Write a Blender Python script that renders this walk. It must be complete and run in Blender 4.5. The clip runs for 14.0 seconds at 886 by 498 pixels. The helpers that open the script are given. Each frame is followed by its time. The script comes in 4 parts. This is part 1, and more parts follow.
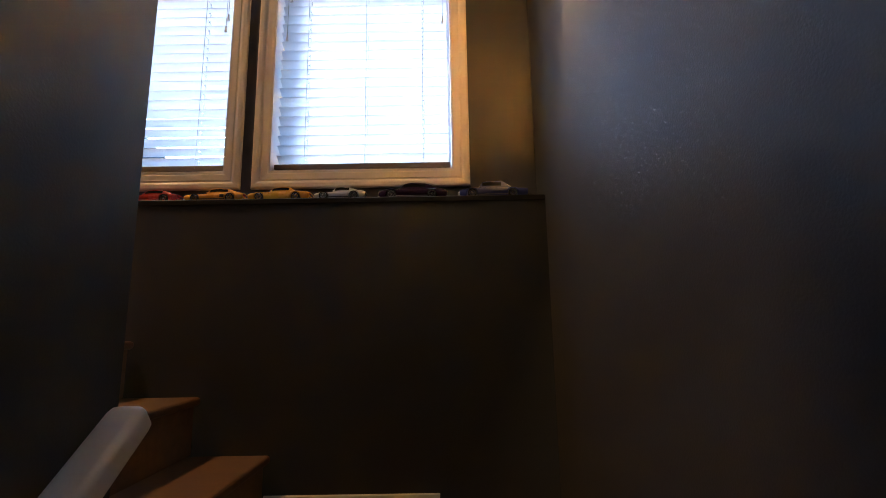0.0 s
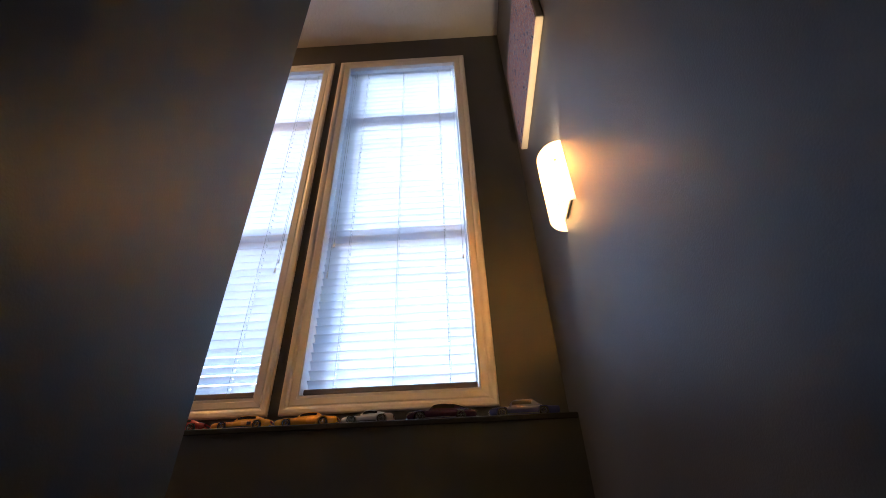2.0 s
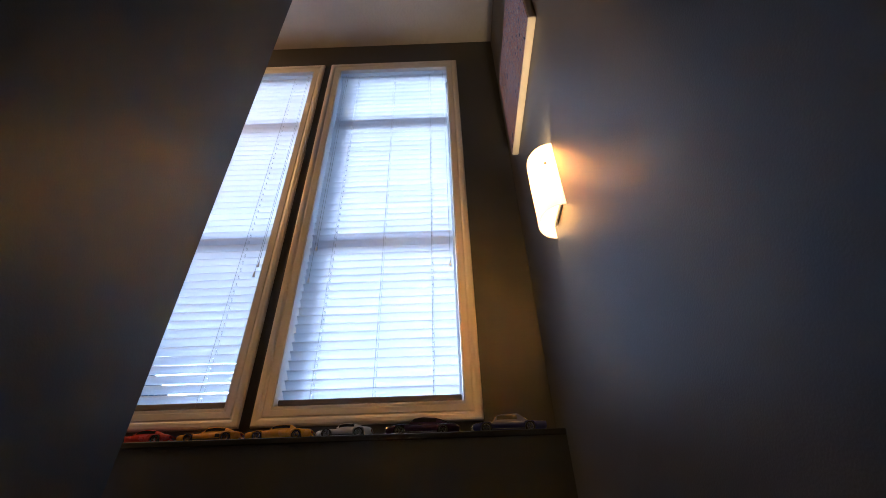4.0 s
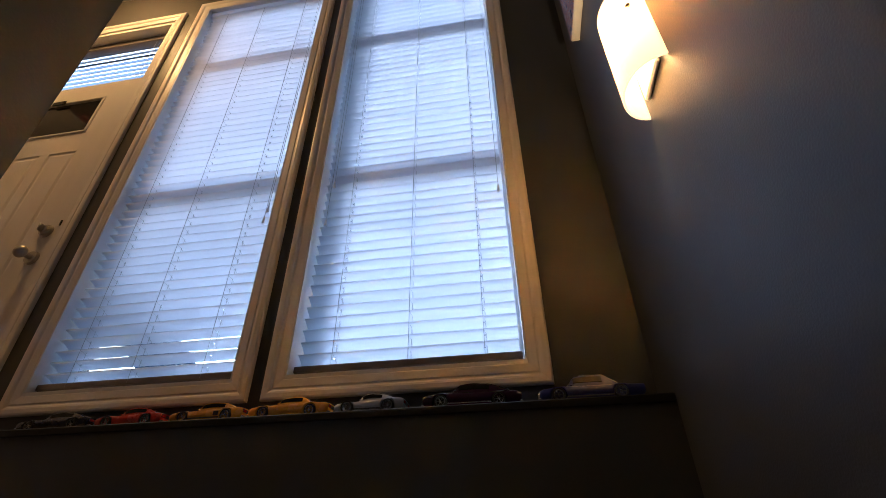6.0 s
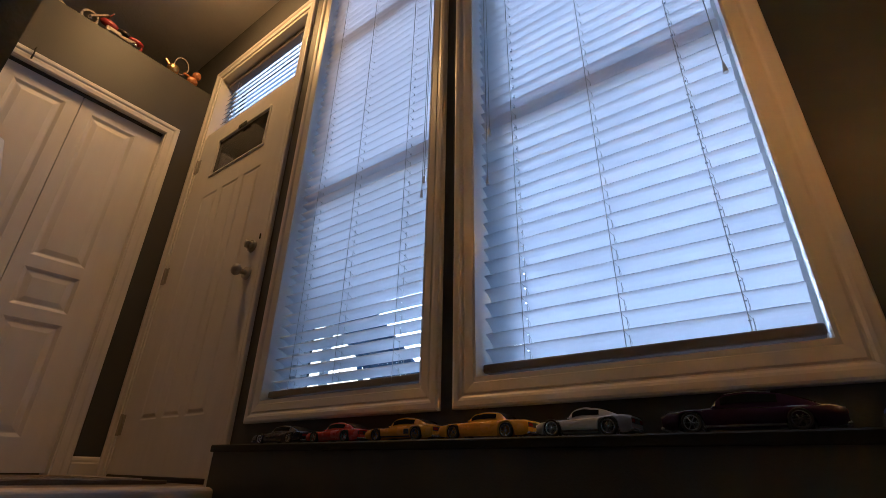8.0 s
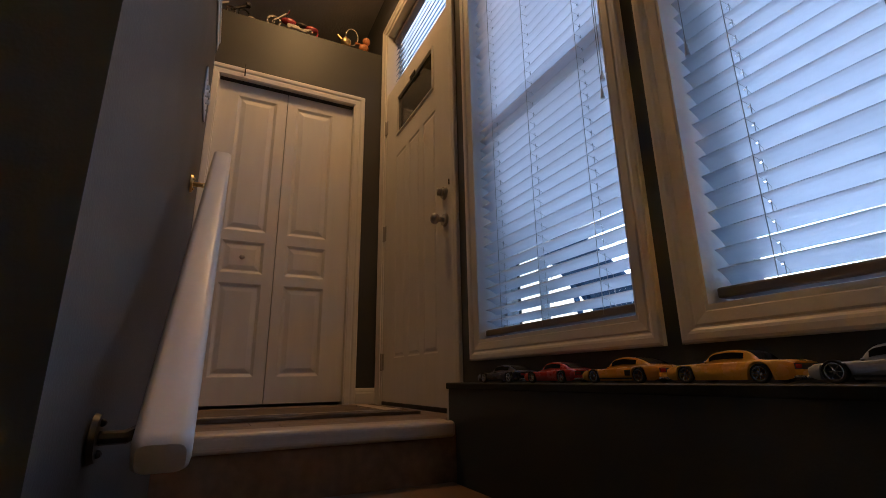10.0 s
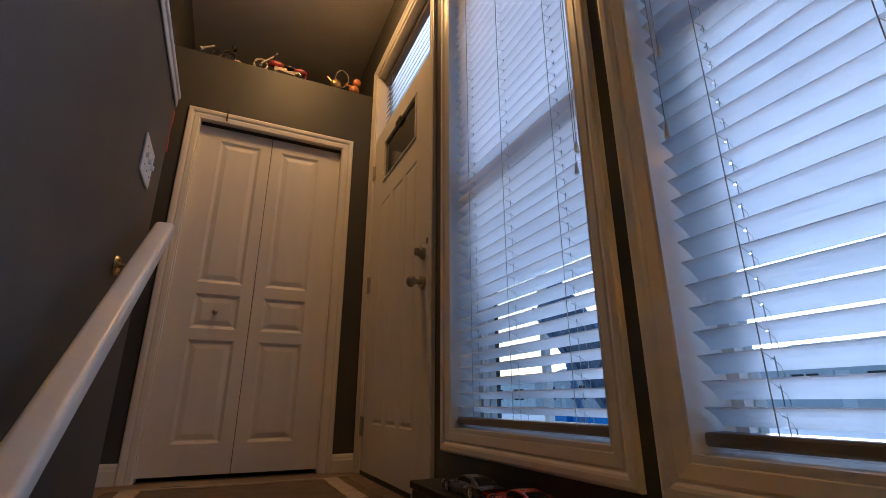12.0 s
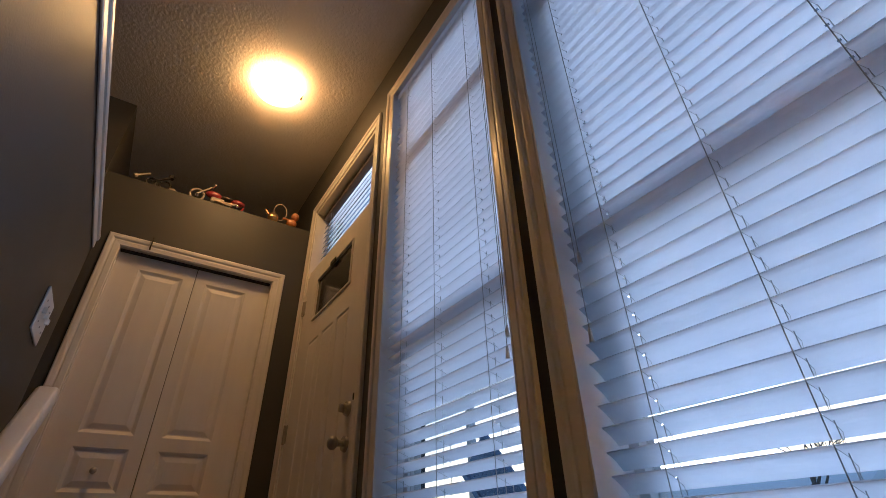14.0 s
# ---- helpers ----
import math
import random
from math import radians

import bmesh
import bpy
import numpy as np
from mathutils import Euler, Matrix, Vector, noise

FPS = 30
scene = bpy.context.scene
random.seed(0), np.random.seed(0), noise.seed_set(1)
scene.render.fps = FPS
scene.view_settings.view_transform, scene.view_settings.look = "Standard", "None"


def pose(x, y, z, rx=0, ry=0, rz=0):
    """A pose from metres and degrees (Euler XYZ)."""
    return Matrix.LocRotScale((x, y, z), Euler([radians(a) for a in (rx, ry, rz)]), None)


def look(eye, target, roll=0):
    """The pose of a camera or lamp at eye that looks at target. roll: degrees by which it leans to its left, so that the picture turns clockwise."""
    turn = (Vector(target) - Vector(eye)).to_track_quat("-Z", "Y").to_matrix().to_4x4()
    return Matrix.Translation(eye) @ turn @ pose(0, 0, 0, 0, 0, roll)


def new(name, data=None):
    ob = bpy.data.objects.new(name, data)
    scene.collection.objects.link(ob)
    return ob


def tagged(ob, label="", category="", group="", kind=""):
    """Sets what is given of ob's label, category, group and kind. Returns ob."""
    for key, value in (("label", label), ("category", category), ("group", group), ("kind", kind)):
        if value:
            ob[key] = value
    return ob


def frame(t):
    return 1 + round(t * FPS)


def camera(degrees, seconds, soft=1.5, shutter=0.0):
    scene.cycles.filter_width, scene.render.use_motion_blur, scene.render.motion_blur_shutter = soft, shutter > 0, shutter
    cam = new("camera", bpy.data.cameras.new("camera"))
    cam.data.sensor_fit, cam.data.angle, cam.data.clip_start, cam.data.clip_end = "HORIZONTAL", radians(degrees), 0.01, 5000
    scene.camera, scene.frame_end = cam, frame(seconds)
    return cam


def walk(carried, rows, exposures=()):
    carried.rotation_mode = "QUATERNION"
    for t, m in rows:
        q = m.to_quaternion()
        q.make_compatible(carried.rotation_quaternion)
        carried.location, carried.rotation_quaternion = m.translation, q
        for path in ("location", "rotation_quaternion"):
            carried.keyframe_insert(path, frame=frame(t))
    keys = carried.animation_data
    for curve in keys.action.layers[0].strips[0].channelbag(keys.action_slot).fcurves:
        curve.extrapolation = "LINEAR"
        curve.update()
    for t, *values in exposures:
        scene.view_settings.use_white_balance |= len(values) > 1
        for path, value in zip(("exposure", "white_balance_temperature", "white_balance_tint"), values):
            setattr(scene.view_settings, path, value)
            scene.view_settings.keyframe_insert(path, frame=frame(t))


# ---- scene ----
cam = camera(87.1, 14.0, 0.8)
PATH = [
    (0, (-0.135, 0.025, 1.556), (-0.135, 1.996, 1.893), -0.9),
    (0.5, (-0.174, 0.054, 1.535), (-0.126, 1.941, 2.198), -1.6),
    (1, (-0.173, 0.05, 1.533), (-0.128, 1.85, 2.405), -2.1),
    (1.5, (-0.179, 0.005, 1.508), (-0.196, 1.707, 2.558), -1.9),
    (2, (-0.17, -0.02, 1.513), (-0.213, 1.576, 2.717), -2.2),
    (2.5, (-0.159, -0.029, 1.516), (-0.173, 1.524, 2.777), -2.1),
    (3, (-0.173, -0.044, 1.515), (-0.128, 1.495, 2.791), -2.4),
    (5.5, (-0.08, 0.396, 1.658), (-0.289, 2.037, 2.783), -0.7),
    (6, (-0.119, 0.495, 1.714), (-0.383, 2.14, 2.821), -0.7),
    (6.5, (-0.213, 0.515, 1.826), (-0.533, 2.159, 2.919), -0.6),
    (7, (-0.235, 0.531, 1.881), (-0.735, 2.161, 2.927), 0.1),
    (7.5, (-0.196, 0.613, 1.903), (-0.96, 2.187, 2.872), 0.8),
    (8, (-0.167, 0.78, 1.971), (-1.248, 2.225, 2.833), 1.2),
    (8.5, (-0.152, 0.836, 2.033), (-1.554, 2.061, 2.763), 0.8),
    (9, (-0.16, 0.832, 2.044), (-1.789, 1.822, 2.65), -0.8),
    (11.5, (-0.255, 1.069, 2.173), (-2.011, 1.869, 2.7), -0.9),
    (12, (-0.235, 1.09, 2.274), (-1.964, 1.877, 2.899), -0.0),
    (12.5, (-0.21, 1.073, 2.32), (-1.863, 1.899, 3.085), 0.1),
    (13, (-0.179, 1.056, 2.344), (-1.746, 1.921, 3.236), -0.1),
    (13.5, (-0.177, 1.06, 2.379), (-1.654, 1.989, 3.356), -1.1),
    (14, (-0.185, 1.059, 2.424), (-1.589, 2.001, 3.492), -1.4),
]
EXPOSURES = [(0, 3.0, 5100, 10), (1, 2.85, 5050, 10), (3, 2.7, 5000, 10), (5.5, 2.05, 4850, 10), (7.5, 1.7, 4750, 10), (9, 1.3, 4750, 10), (11.5, 1.55, 4850, 10), (14, 1.2, 4900, 10)]
walk(cam, [(t, look(eye, target, roll)) for t, eye, target, roll in PATH], EXPOSURES)

# ---- world and lights ----
world = bpy.data.worlds.new("overcast_sky")
scene.world = world
world.use_nodes = True
wn = world.node_tree
sky = wn.nodes.new("ShaderNodeTexSky")
sky.sky_type = "NISHITA"
sky.sun_disc = False
sky.sun_elevation = radians(14)
sky.sun_rotation = radians(-33)
sky.air_density = 1.2
sky.dust_density = 1.6
sky.ozone_density = 2.0
wn.links.new(sky.outputs[0], wn.nodes["Background"].inputs[0])
wn.nodes["Background"].inputs[1].default_value = 0.08


def lamp(name, kind, m, energy, color, **more):
    data = bpy.data.lights.new(name, kind)
    data.energy, data.color = energy, color
    if "size" in more:
        data.shadow_soft_size = more["size"]
    if "angle" in more:
        data.angle = more["angle"]
    ob = new(name, data)
    ob.matrix_world = m
    return ob


lamp("sun", "SUN", look((-11, 17, 4.8), (0, 0, 0)), 0.58, (0.77, 0.87, 1.0), angle=radians(24))
lamp("sconce_bulb", "POINT", pose(0.205, 1.211, 2.75), 3.2, (1.0, 0.62, 0.24), size=0.02)


# ---- materials ----
def mat(name, color, rough=0.5, metal=0.0, vary=0.12, scale=6.0, bump=0.0, fine=120.0, translucent=0.0, coat=0.0, spread=0.0, emit=0.0, stretch=(1, 1, 1), spec=0.5):
    m = bpy.data.materials.new(name)
    m.use_nodes = True
    nt = m.node_tree
    N, L = nt.nodes, nt.links
    b = N["Principled BSDF"]
    b.inputs["Roughness"].default_value = rough
    b.inputs["Metallic"].default_value = metal
    b.inputs["Coat Weight"].default_value = coat
    b.inputs["Specular IOR Level"].default_value = spec
    tc = N.new("ShaderNodeTexCoord")
    mp = N.new("ShaderNodeMapping")
    mp.inputs["Scale"].default_value = stretch
    L.new(tc.outputs["Object"], mp.inputs[0])
    n1 = N.new("ShaderNodeTexNoise")
    n1.inputs["Scale"].default_value = scale
    n1.inputs["Detail"].default_value = 6.0
    L.new(mp.outputs[0], n1.inputs["Vector"])
    n2 = N.new("ShaderNodeTexNoise")
    n2.inputs["Scale"].default_value = fine
    n2.inputs["Detail"].default_value = 3.0
    L.new(mp.outputs[0], n2.inputs["Vector"])
    mixv = N.new("ShaderNodeMath")
    mixv.operation = "MULTIPLY_ADD"
    L.new(n2.outputs[0], mixv.inputs[0])
    mixv.inputs[1].default_value = 0.35
    L.new(n1.outputs[0], mixv.inputs[2])
    ramp = N.new("ShaderNodeMapRange")
    L.new(mixv.outputs[0], ramp.inputs[0])
    ramp.inputs[1].default_value, ramp.inputs[2].default_value = 0.35, 1.0
    ramp.inputs[3].default_value, ramp.inputs[4].default_value = 1 - vary, 1 + vary
    last = ramp.outputs[0]
    if spread:
        oi = N.new("ShaderNodeObjectInfo")
        sp = N.new("ShaderNodeMapRange")
        sp.inputs[3].default_value, sp.inputs[4].default_value = 1 - spread, 1 + spread
        L.new(oi.outputs["Random"], sp.inputs[0])
        mul = N.new("ShaderNodeMath")
        mul.operation = "MULTIPLY"
        L.new(last, mul.inputs[0])
        L.new(sp.outputs[0], mul.inputs[1])
        last = mul.outputs[0]
    col = N.new("ShaderNodeVectorMath")
    col.operation = "SCALE"
    col.inputs[0].default_value = color[:3]
    L.new(last, col.inputs["Scale"])
    L.new(col.outputs[0], b.inputs["Base Color"])
    rr = N.new("ShaderNodeMapRange")
    rr.inputs[3].default_value, rr.inputs[4].default_value = max(rough - 0.08, 0.02), min(rough + 0.1, 1)
    L.new(n1.outputs[0], rr.inputs[0])
    L.new(rr.outputs[0], b.inputs["Roughness"])
    if bump:
        bp = N.new("ShaderNodeBump")
        bp.inputs["Strength"].default_value = bump
        bp.inputs["Distance"].default_value = 0.004
        L.new(n2.outputs[0], bp.inputs["Height"])
        L.new(bp.outputs[0], b.inputs["Normal"])
    if emit:
        b.inputs["Emission Color"].default_value = (*color[:3], 1)
        b.inputs["Emission Strength"].default_value = emit
    if translucent:
        tr = N.new("ShaderNodeBsdfTranslucent")
        L.new(col.outputs[0], tr.inputs[0])
        mx = N.new("ShaderNodeMixShader")
        mx.inputs[0].default_value = translucent
        L.new(b.outputs[0], mx.inputs[1])
        L.new(tr.outputs[0], mx.inputs[2])
        L.new(mx.outputs[0], N["Material Output"].inputs[0])
    return m


PAINT = mat("charcoal_wall_paint", (0.070, 0.069, 0.066), 0.46, vary=0.08, scale=2.5, bump=0.12, fine=260, spec=0.34)
# Ledge top, a good deal darker than PAINT.
LEDGEDARK = mat("near_black_ledge", (0.022, 0.022, 0.020), 0.5, vary=0.15, scale=8, bump=0.15, fine=200, spec=0.3)
CEIL = mat("stippled_ceiling", (0.74, 0.71, 0.67), 0.9, vary=0.05, scale=4, bump=1.0, fine=66)
TRIM = mat("white_trim_paint", (0.78, 0.75, 0.70), 0.35, vary=0.05, scale=5, bump=0.05)
DOORW = mat("white_door_paint", (0.76, 0.73, 0.69), 0.42, vary=0.05, scale=3, bump=0.12, fine=90, stretch=(6, 6, 1))
SLAT = mat("white_blind_slat", (0.83, 0.845, 0.88), 0.42, vary=0.03, scale=8, translucent=0.8, spread=0.03)
# Rail's grey-brown is taken darker to hold its backlit shade.
RAILBLIND = mat("backlit_blind_rail", (0.20, 0.175, 0.155), 0.4, vary=0.1)
VINYL = mat("white_vinyl_sash", (0.8, 0.8, 0.8), 0.35, vary=0.03)
CORD = mat("blind_cord", (0.48, 0.48, 0.47), 0.8)
WOOD = mat("brown_stair_wood", (0.20, 0.115, 0.06), 0.38, vary=0.3, scale=3, fine=40, bump=0.1, stretch=(1, 9, 9), spread=0.1)
NOSE = mat("worn_light_nosing", (0.52, 0.44, 0.35), 0.4, vary=0.18, scale=4, fine=50, stretch=(8, 1, 8))
LANDFLOOR = mat("brown_laminate_floor", (0.22, 0.16, 0.11), 0.42, vary=0.25, scale=4, fine=45, stretch=(9, 1, 9), spread=0.12)
MATRUG = mat("brown_woven_mat", (0.16, 0.12, 0.085), 0.95, vary=0.3, scale=20, bump=0.8, fine=220)
MATEDGE = mat("cream_mat_border", (0.50, 0.41, 0.31), 0.95, vary=0.25, scale=20, bump=0.8, fine=220)
NICKEL = mat("satin_nickel", (0.42, 0.39, 0.35), 0.32, metal=0.55)
BRASS = mat("brushed_brass", (0.75, 0.55, 0.24), 0.3, metal=1.0)
DARKMETAL = mat("dark_bronze_metal", (0.06, 0.055, 0.05), 0.4, metal=0.8)
CHROME = mat("chrome", (0.82, 0.82, 0.82), 0.2, metal=0.85, vary=0.02)
BLACKGLASS = mat("dark_tinted_pane", (0.014, 0.013, 0.012), 0.1, vary=0.2)
CONCRETE = mat("grey_concrete_floor", (0.3, 0.28, 0.26), 0.85, vary=0.2, bump=0.3)
SNOW = mat("packed_snow", (0.82, 0.84, 0.88), 0.8, vary=0.12, scale=0.8, fine=12, bump=0.4)

GLASS = bpy.data.materials.new("window_glass")
GLASS.use_nodes = True
gb = GLASS.node_tree.nodes["Principled BSDF"]
gb.inputs["Transmission Weight"].default_value = 1.0
gb.inputs["Roughness"].default_value = 0.0
gb.inputs["IOR"].default_value = 1.1

SHADE = mat("lit_opal_glass", (1.0, 0.76, 0.42), 0.25, vary=0.03, translucent=0.65, emit=0.5)
BOWL = mat("lit_ceiling_glass", (1.0, 0.48, 0.12), 0.3, vary=0.03, emit=21.0)
# White-grey slats, colour taken down to stand in for their unlit undersides.
OPAQUE_SLAT = mat("unlit_aluminium_slat", (0.26, 0.25, 0.24), 0.4, vary=0.04)
SCREEN = bpy.data.materials.new("insect_screen_mesh")
SCREEN.use_nodes = True
sn = SCREEN.node_tree
sb = sn.nodes["Principled BSDF"]
sb.inputs["Base Color"].default_value = (0.03, 0.03, 0.035, 1)
sb.inputs["Roughness"].default_value = 0.8
thru = sn.nodes.new("ShaderNodeBsdfTransparent")
blend = sn.nodes.new("ShaderNodeMixShader")
blend.inputs[0].default_value = 0.10
sn.links.new(thru.outputs[0], blend.inputs[1])
sn.links.new(sb.outputs[0], blend.inputs[2])
sn.links.new(blend.outputs[0], sn.nodes["Material Output"].inputs[0])


# ---- builders ----
def part(name, bm, material, parent=None, label="", smooth=False):
    me = bpy.data.meshes.new(name)
    bmesh.ops.recalc_face_normals(bm, faces=bm.faces[:])
    if smooth:
        for f in bm.faces:
            f.smooth = True
    bm.to_mesh(me)
    bm.free()
    me.materials.append(material)
    ob = new(name, me)
    if smooth:
        me.set_sharp_from_angle(angle=radians(38))
    if parent is not None:
        ob.parent = parent
    if label:
        ob["label"] = label
    return ob


def shared(name, me, m, parent):
    ob = new(name, me)
    ob.parent = parent
    ob.matrix_basis = m
    return ob


def thing(name, at, label, category, group="", kind=""):
    ob = new(name)
    ob.empty_display_size = 0.05
    ob.matrix_world = at if isinstance(at, Matrix) else Matrix.Translation(at)
    return tagged(ob, label, category, group, kind)


def box(bm, x0, x1, y0, y1, z0, z1, bevel=0.0, seg=1):
    r = bmesh.ops.create_cube(bm, size=1.0)
    vs = r["verts"]
    bmesh.ops.transform(bm, matrix=Matrix.LocRotScale(((x0 + x1) / 2, (y0 + y1) / 2, (z0 + z1) / 2), None, (abs(x1 - x0), abs(y1 - y0), abs(z1 - z0))), verts=vs)
    if bevel:
        es = list({e for v in vs for e in v.link_edges})
        bmesh.ops.bevel(bm, geom=es, offset=bevel, segments=seg, affect="EDGES", profile=0.5)
    return bm


def boxed(*a, **k):
    return box(bmesh.new(), *a, **k)


def rod(bm, p0, p1, r0, r1=None, n=12, caps=True):
    p0, p1 = Vector(p0), Vector(p1)
    d = p1 - p0
    m = Matrix.Translation((p0 + p1) / 2) @ d.to_track_quat("Z", "Y").to_matrix().to_4x4()
    bmesh.ops.create_cone(bm, cap_ends=caps, segments=n, radius1=r0, radius2=r0 if r1 is None else r1, depth=d.length, matrix=m)
    return bm


def ball(bm, c, r, sx=1, sy=1, sz=1, n=14):
    bmesh.ops.create_uvsphere(bm, u_segments=n, v_segments=max(6, n // 2), radius=r, matrix=Matrix.LocRotScale(c, None, (sx, sy, sz)))
    return bm


def tube(bm, pts, r, n=8, closed=False):
    pts = [Vector(p) for p in pts]
    rings = []
    for i, p in enumerate(pts):
        a = pts[i - 1] if (i or closed) else p
        c = pts[(i + 1) % len(pts)] if (i < len(pts) - 1 or closed) else p
        q = (c - a).to_track_quat("Z", "Y")
        rings.append([bm.verts.new(p + q @ Vector((r * math.cos(k * math.tau / n), r * math.sin(k * math.tau / n), 0))) for k in range(n)])
    for i in range(len(rings) - (0 if closed else 1)):
        a, b = rings[i], rings[(i + 1) % len(rings)]
        for k in range(n):
            bm.faces.new((a[k], a[(k + 1) % n], b[(k + 1) % n], b[k]))
    if not closed:
        bm.faces.new(rings[0])
        bm.faces.new(rings[-1])
    return bm


def skin(bm, rings, closed_ring=True, caps=True):
    vr = [[bm.verts.new(p) for p in ring] for ring in rings]
    n = len(vr[0])
    for a, b in zip(vr, vr[1:]):
        for k in range(n if closed_ring else n - 1):
            bm.faces.new((a[k], a[(k + 1) % n], b[(k + 1) % n], b[k]))
    if caps and closed_ring:
        bm.faces.new(vr[0])
        bm.faces.new(vr[-1])
    return bm


def holed_wall(us, vs, holes, place, depth):
    """A wall slab with rectangular openings: us, vs are its extent, holes (u0, u1, v0, v1), place(u, v, d) gives the point."""
    cu = sorted({*us, *(h[0] for h in holes), *(h[1] for h in holes)})
    cv = sorted({*vs, *(h[2] for h in holes), *(h[3] for h in holes)})
    bm = bmesh.new()
    vert = {}

    def v(i, j, d):
        if (i, j, d) not in vert:
            vert[i, j, d] = bm.verts.new(place(cu[i], cv[j], depth * d))
        return vert[i, j, d]

    def solid(i, j):
        if not (0 <= i < len(cu) - 1 and 0 <= j < len(cv) - 1):
            return False
        u, w = (cu[i] + cu[i + 1]) / 2, (cv[j] + cv[j + 1]) / 2
        return not any(h[0] < u < h[1] and h[2] < w < h[3] for h in holes)

    for i in range(len(cu) - 1):
        for j in range(len(cv) - 1):
            if not solid(i, j):
                continue
            for d in (0, 1):
                bm.faces.new([v(i, j, d), v(i + 1, j, d), v(i + 1, j + 1, d), v(i, j + 1, d)])
            for di, dj, a, b in ((-1, 0, (0, 0), (0, 1)), (1, 0, (1, 0), (1, 1)), (0, -1, (0, 0), (1, 0)), (0, 1, (0, 1), (1, 1))):
                if not solid(i + di, j + dj):
                    p, q = (i + a[0], j + a[1]), (i + b[0], j + b[1])
                    bm.faces.new([v(*p, 0), v(*q, 0), v(*q, 1), v(*p, 1)])
    return bm


CASING = ((0.0, 0.0), (0.0, 0.007), (0.003, 0.009), (0.030, 0.0115), (0.035, 0.0098), (0.039, 0.0105), (0.045, 0.0145), (0.052, 0.0165), (0.066, 0.017), (0.072, 0.0155), (0.075, 0.012), (0.075, 0.0))


def casing_board(rect, side, place, width=0.075):
    """One mitred board of a moulded casing round an opening (u0, u1, v0, v1)."""
    u0, u1, v0, v1 = rect
    k = width / 0.075
    ends = {"top": ((u0, v1, -1, 1), (u1, v1, 1, 1)), "bottom": ((u0, v0, -1, -1), (u1, v0, 1, -1)),
            "left": ((u0, v0, -1, -1), (u0, v1, -1, 1)), "right": ((u1, v0, 1, -1), (u1, v1, 1, 1))}[side]
    rings = [[place(u + su * w * k, v + sv * w * k, d) for w, d in CASING] for u, v, su, sv in ends]
    return skin(bmesh.new(), rings)


def north(u, v, d):
    return Vector((u, 1.82 - d, v))


# ---- setting ----
FLOOR, LEDGE, TOP = 1.910, 2.037, 4.870
EAST, PART_X, PART_Y, END_X, CLOSET = 0.243, -0.651, 0.790, -2.03, -3.015
EDGE, CAP_Z = 1.677, 3.375
W1, W2 = (-1.766, -1.007, 2.180, 4.542), (-0.831, -0.087, 2.180, 4.542)
DOOR = (-2.950, -1.975, FLOOR, 4.480)


def structure(name, bm, material, label, category="wall"):
    return tagged(part(name, bm, material), label, category, kind="structure")


wall_north = structure("wall_north", holed_wall((-4.2, EAST + 0.15), (-0.4, 5.1), (W1, W2, DOOR), lambda u, v, d: Vector((u, 1.82 + d, v)), 0.2), PAINT, "dark charcoal painted wall with tall windows and entry door")
structure("wall_east", boxed(EAST, EAST + 0.15, -3.0, 1.82, -0.4, 5.1), PAINT, "dark charcoal painted stairwell wall")
structure("wall_south", boxed(-4.2, EAST, -3.15, -3.0, -0.4, 5.1), PAINT, "dark charcoal painted wall closing the stairwell")
structure("wall_west", boxed(-4.2, -4.08, -3.0, 1.82, FLOOR - 0.2, 5.1), PAINT, "dark charcoal painted wall")
structure("ceiling", boxed(-4.2, EAST + 0.15, -3.15, 2.02, TOP, TOP + 0.12), CEIL, "white stippled ceiling", "ceiling")
structure("ledge_top", boxed(-1.785, EAST, EDGE, 1.82, LEDGE - 0.022, LEDGE, bevel=0.003), LEDGEDARK, "near-black ledge top below the windows", "ledge")
structure("ledge_wall", boxed(-1.770, EAST, EDGE + 0.005, 1.82, -0.4, LEDGE - 0.022), PAINT, "dark painted lower wall with a ledge below the windows")
structure("half_wall_stair", boxed(PART_X - 0.12, PART_X, -3.0, PART_Y, -0.4, CAP_Z), PAINT, "dark painted half wall along the stairs", "half wall")
structure("half_wall_landing", boxed(END_X, PART_X - 0.12, PART_Y - 0.12, PART_Y, -0.4, CAP_Z), PAINT, "dark painted half wall beside the landing", "half wall")
structure("wall_closet", holed_wall((0.565, 1.82), (FLOOR - 0.2, 4.345), ((0.765, 1.620, FLOOR, 3.882),), lambda u, v, d: Vector((CLOSET - d, u, v)), 0.11), PAINT, "dark painted wall around the closet with a ledge on top")
structure("wall_closet_return", boxed(-3.10, -2.97, -3.0, 0.565, FLOOR - 0.012, TOP), PAINT, "dark painted wall running on beside the closet")
structure("wall_alcove_side", boxed(-4.08, -3.10, 0.445, 0.565, 4.195, TOP), PAINT, "dark painted side of the alcove above the closet")
structure("closet_top", boxed(-4.08, CLOSET - 0.11, 0.565, 1.82, 4.195, 4.345), PAINT, "dark painted ledge above the closet", "ledge")
structure("closet_back", boxed(-3.9, -3.8, 0.565, 1.82, FLOOR - 0.012, 4.195), PAINT, "dark closet back wall")
landing = structure("floor_landing", boxed(-4.08, -1.72, -3.0, 1.82, FLOOR - 0.2, FLOOR - 0.012), WOOD, "brown laminate landing floor", "floor")
structure("floor_upper", boxed(-1.72, PART_X - 0.12, -3.0, PART_Y - 0.12, FLOOR - 0.2, FLOOR), LANDFLOOR, "brown laminate floor behind the half wall", "floor")
structure("floor_lower", boxed(PART_X, EAST, -3.0, -0.143, -0.4, -0.195), CONCRETE, "grey lower hall floor", "floor")

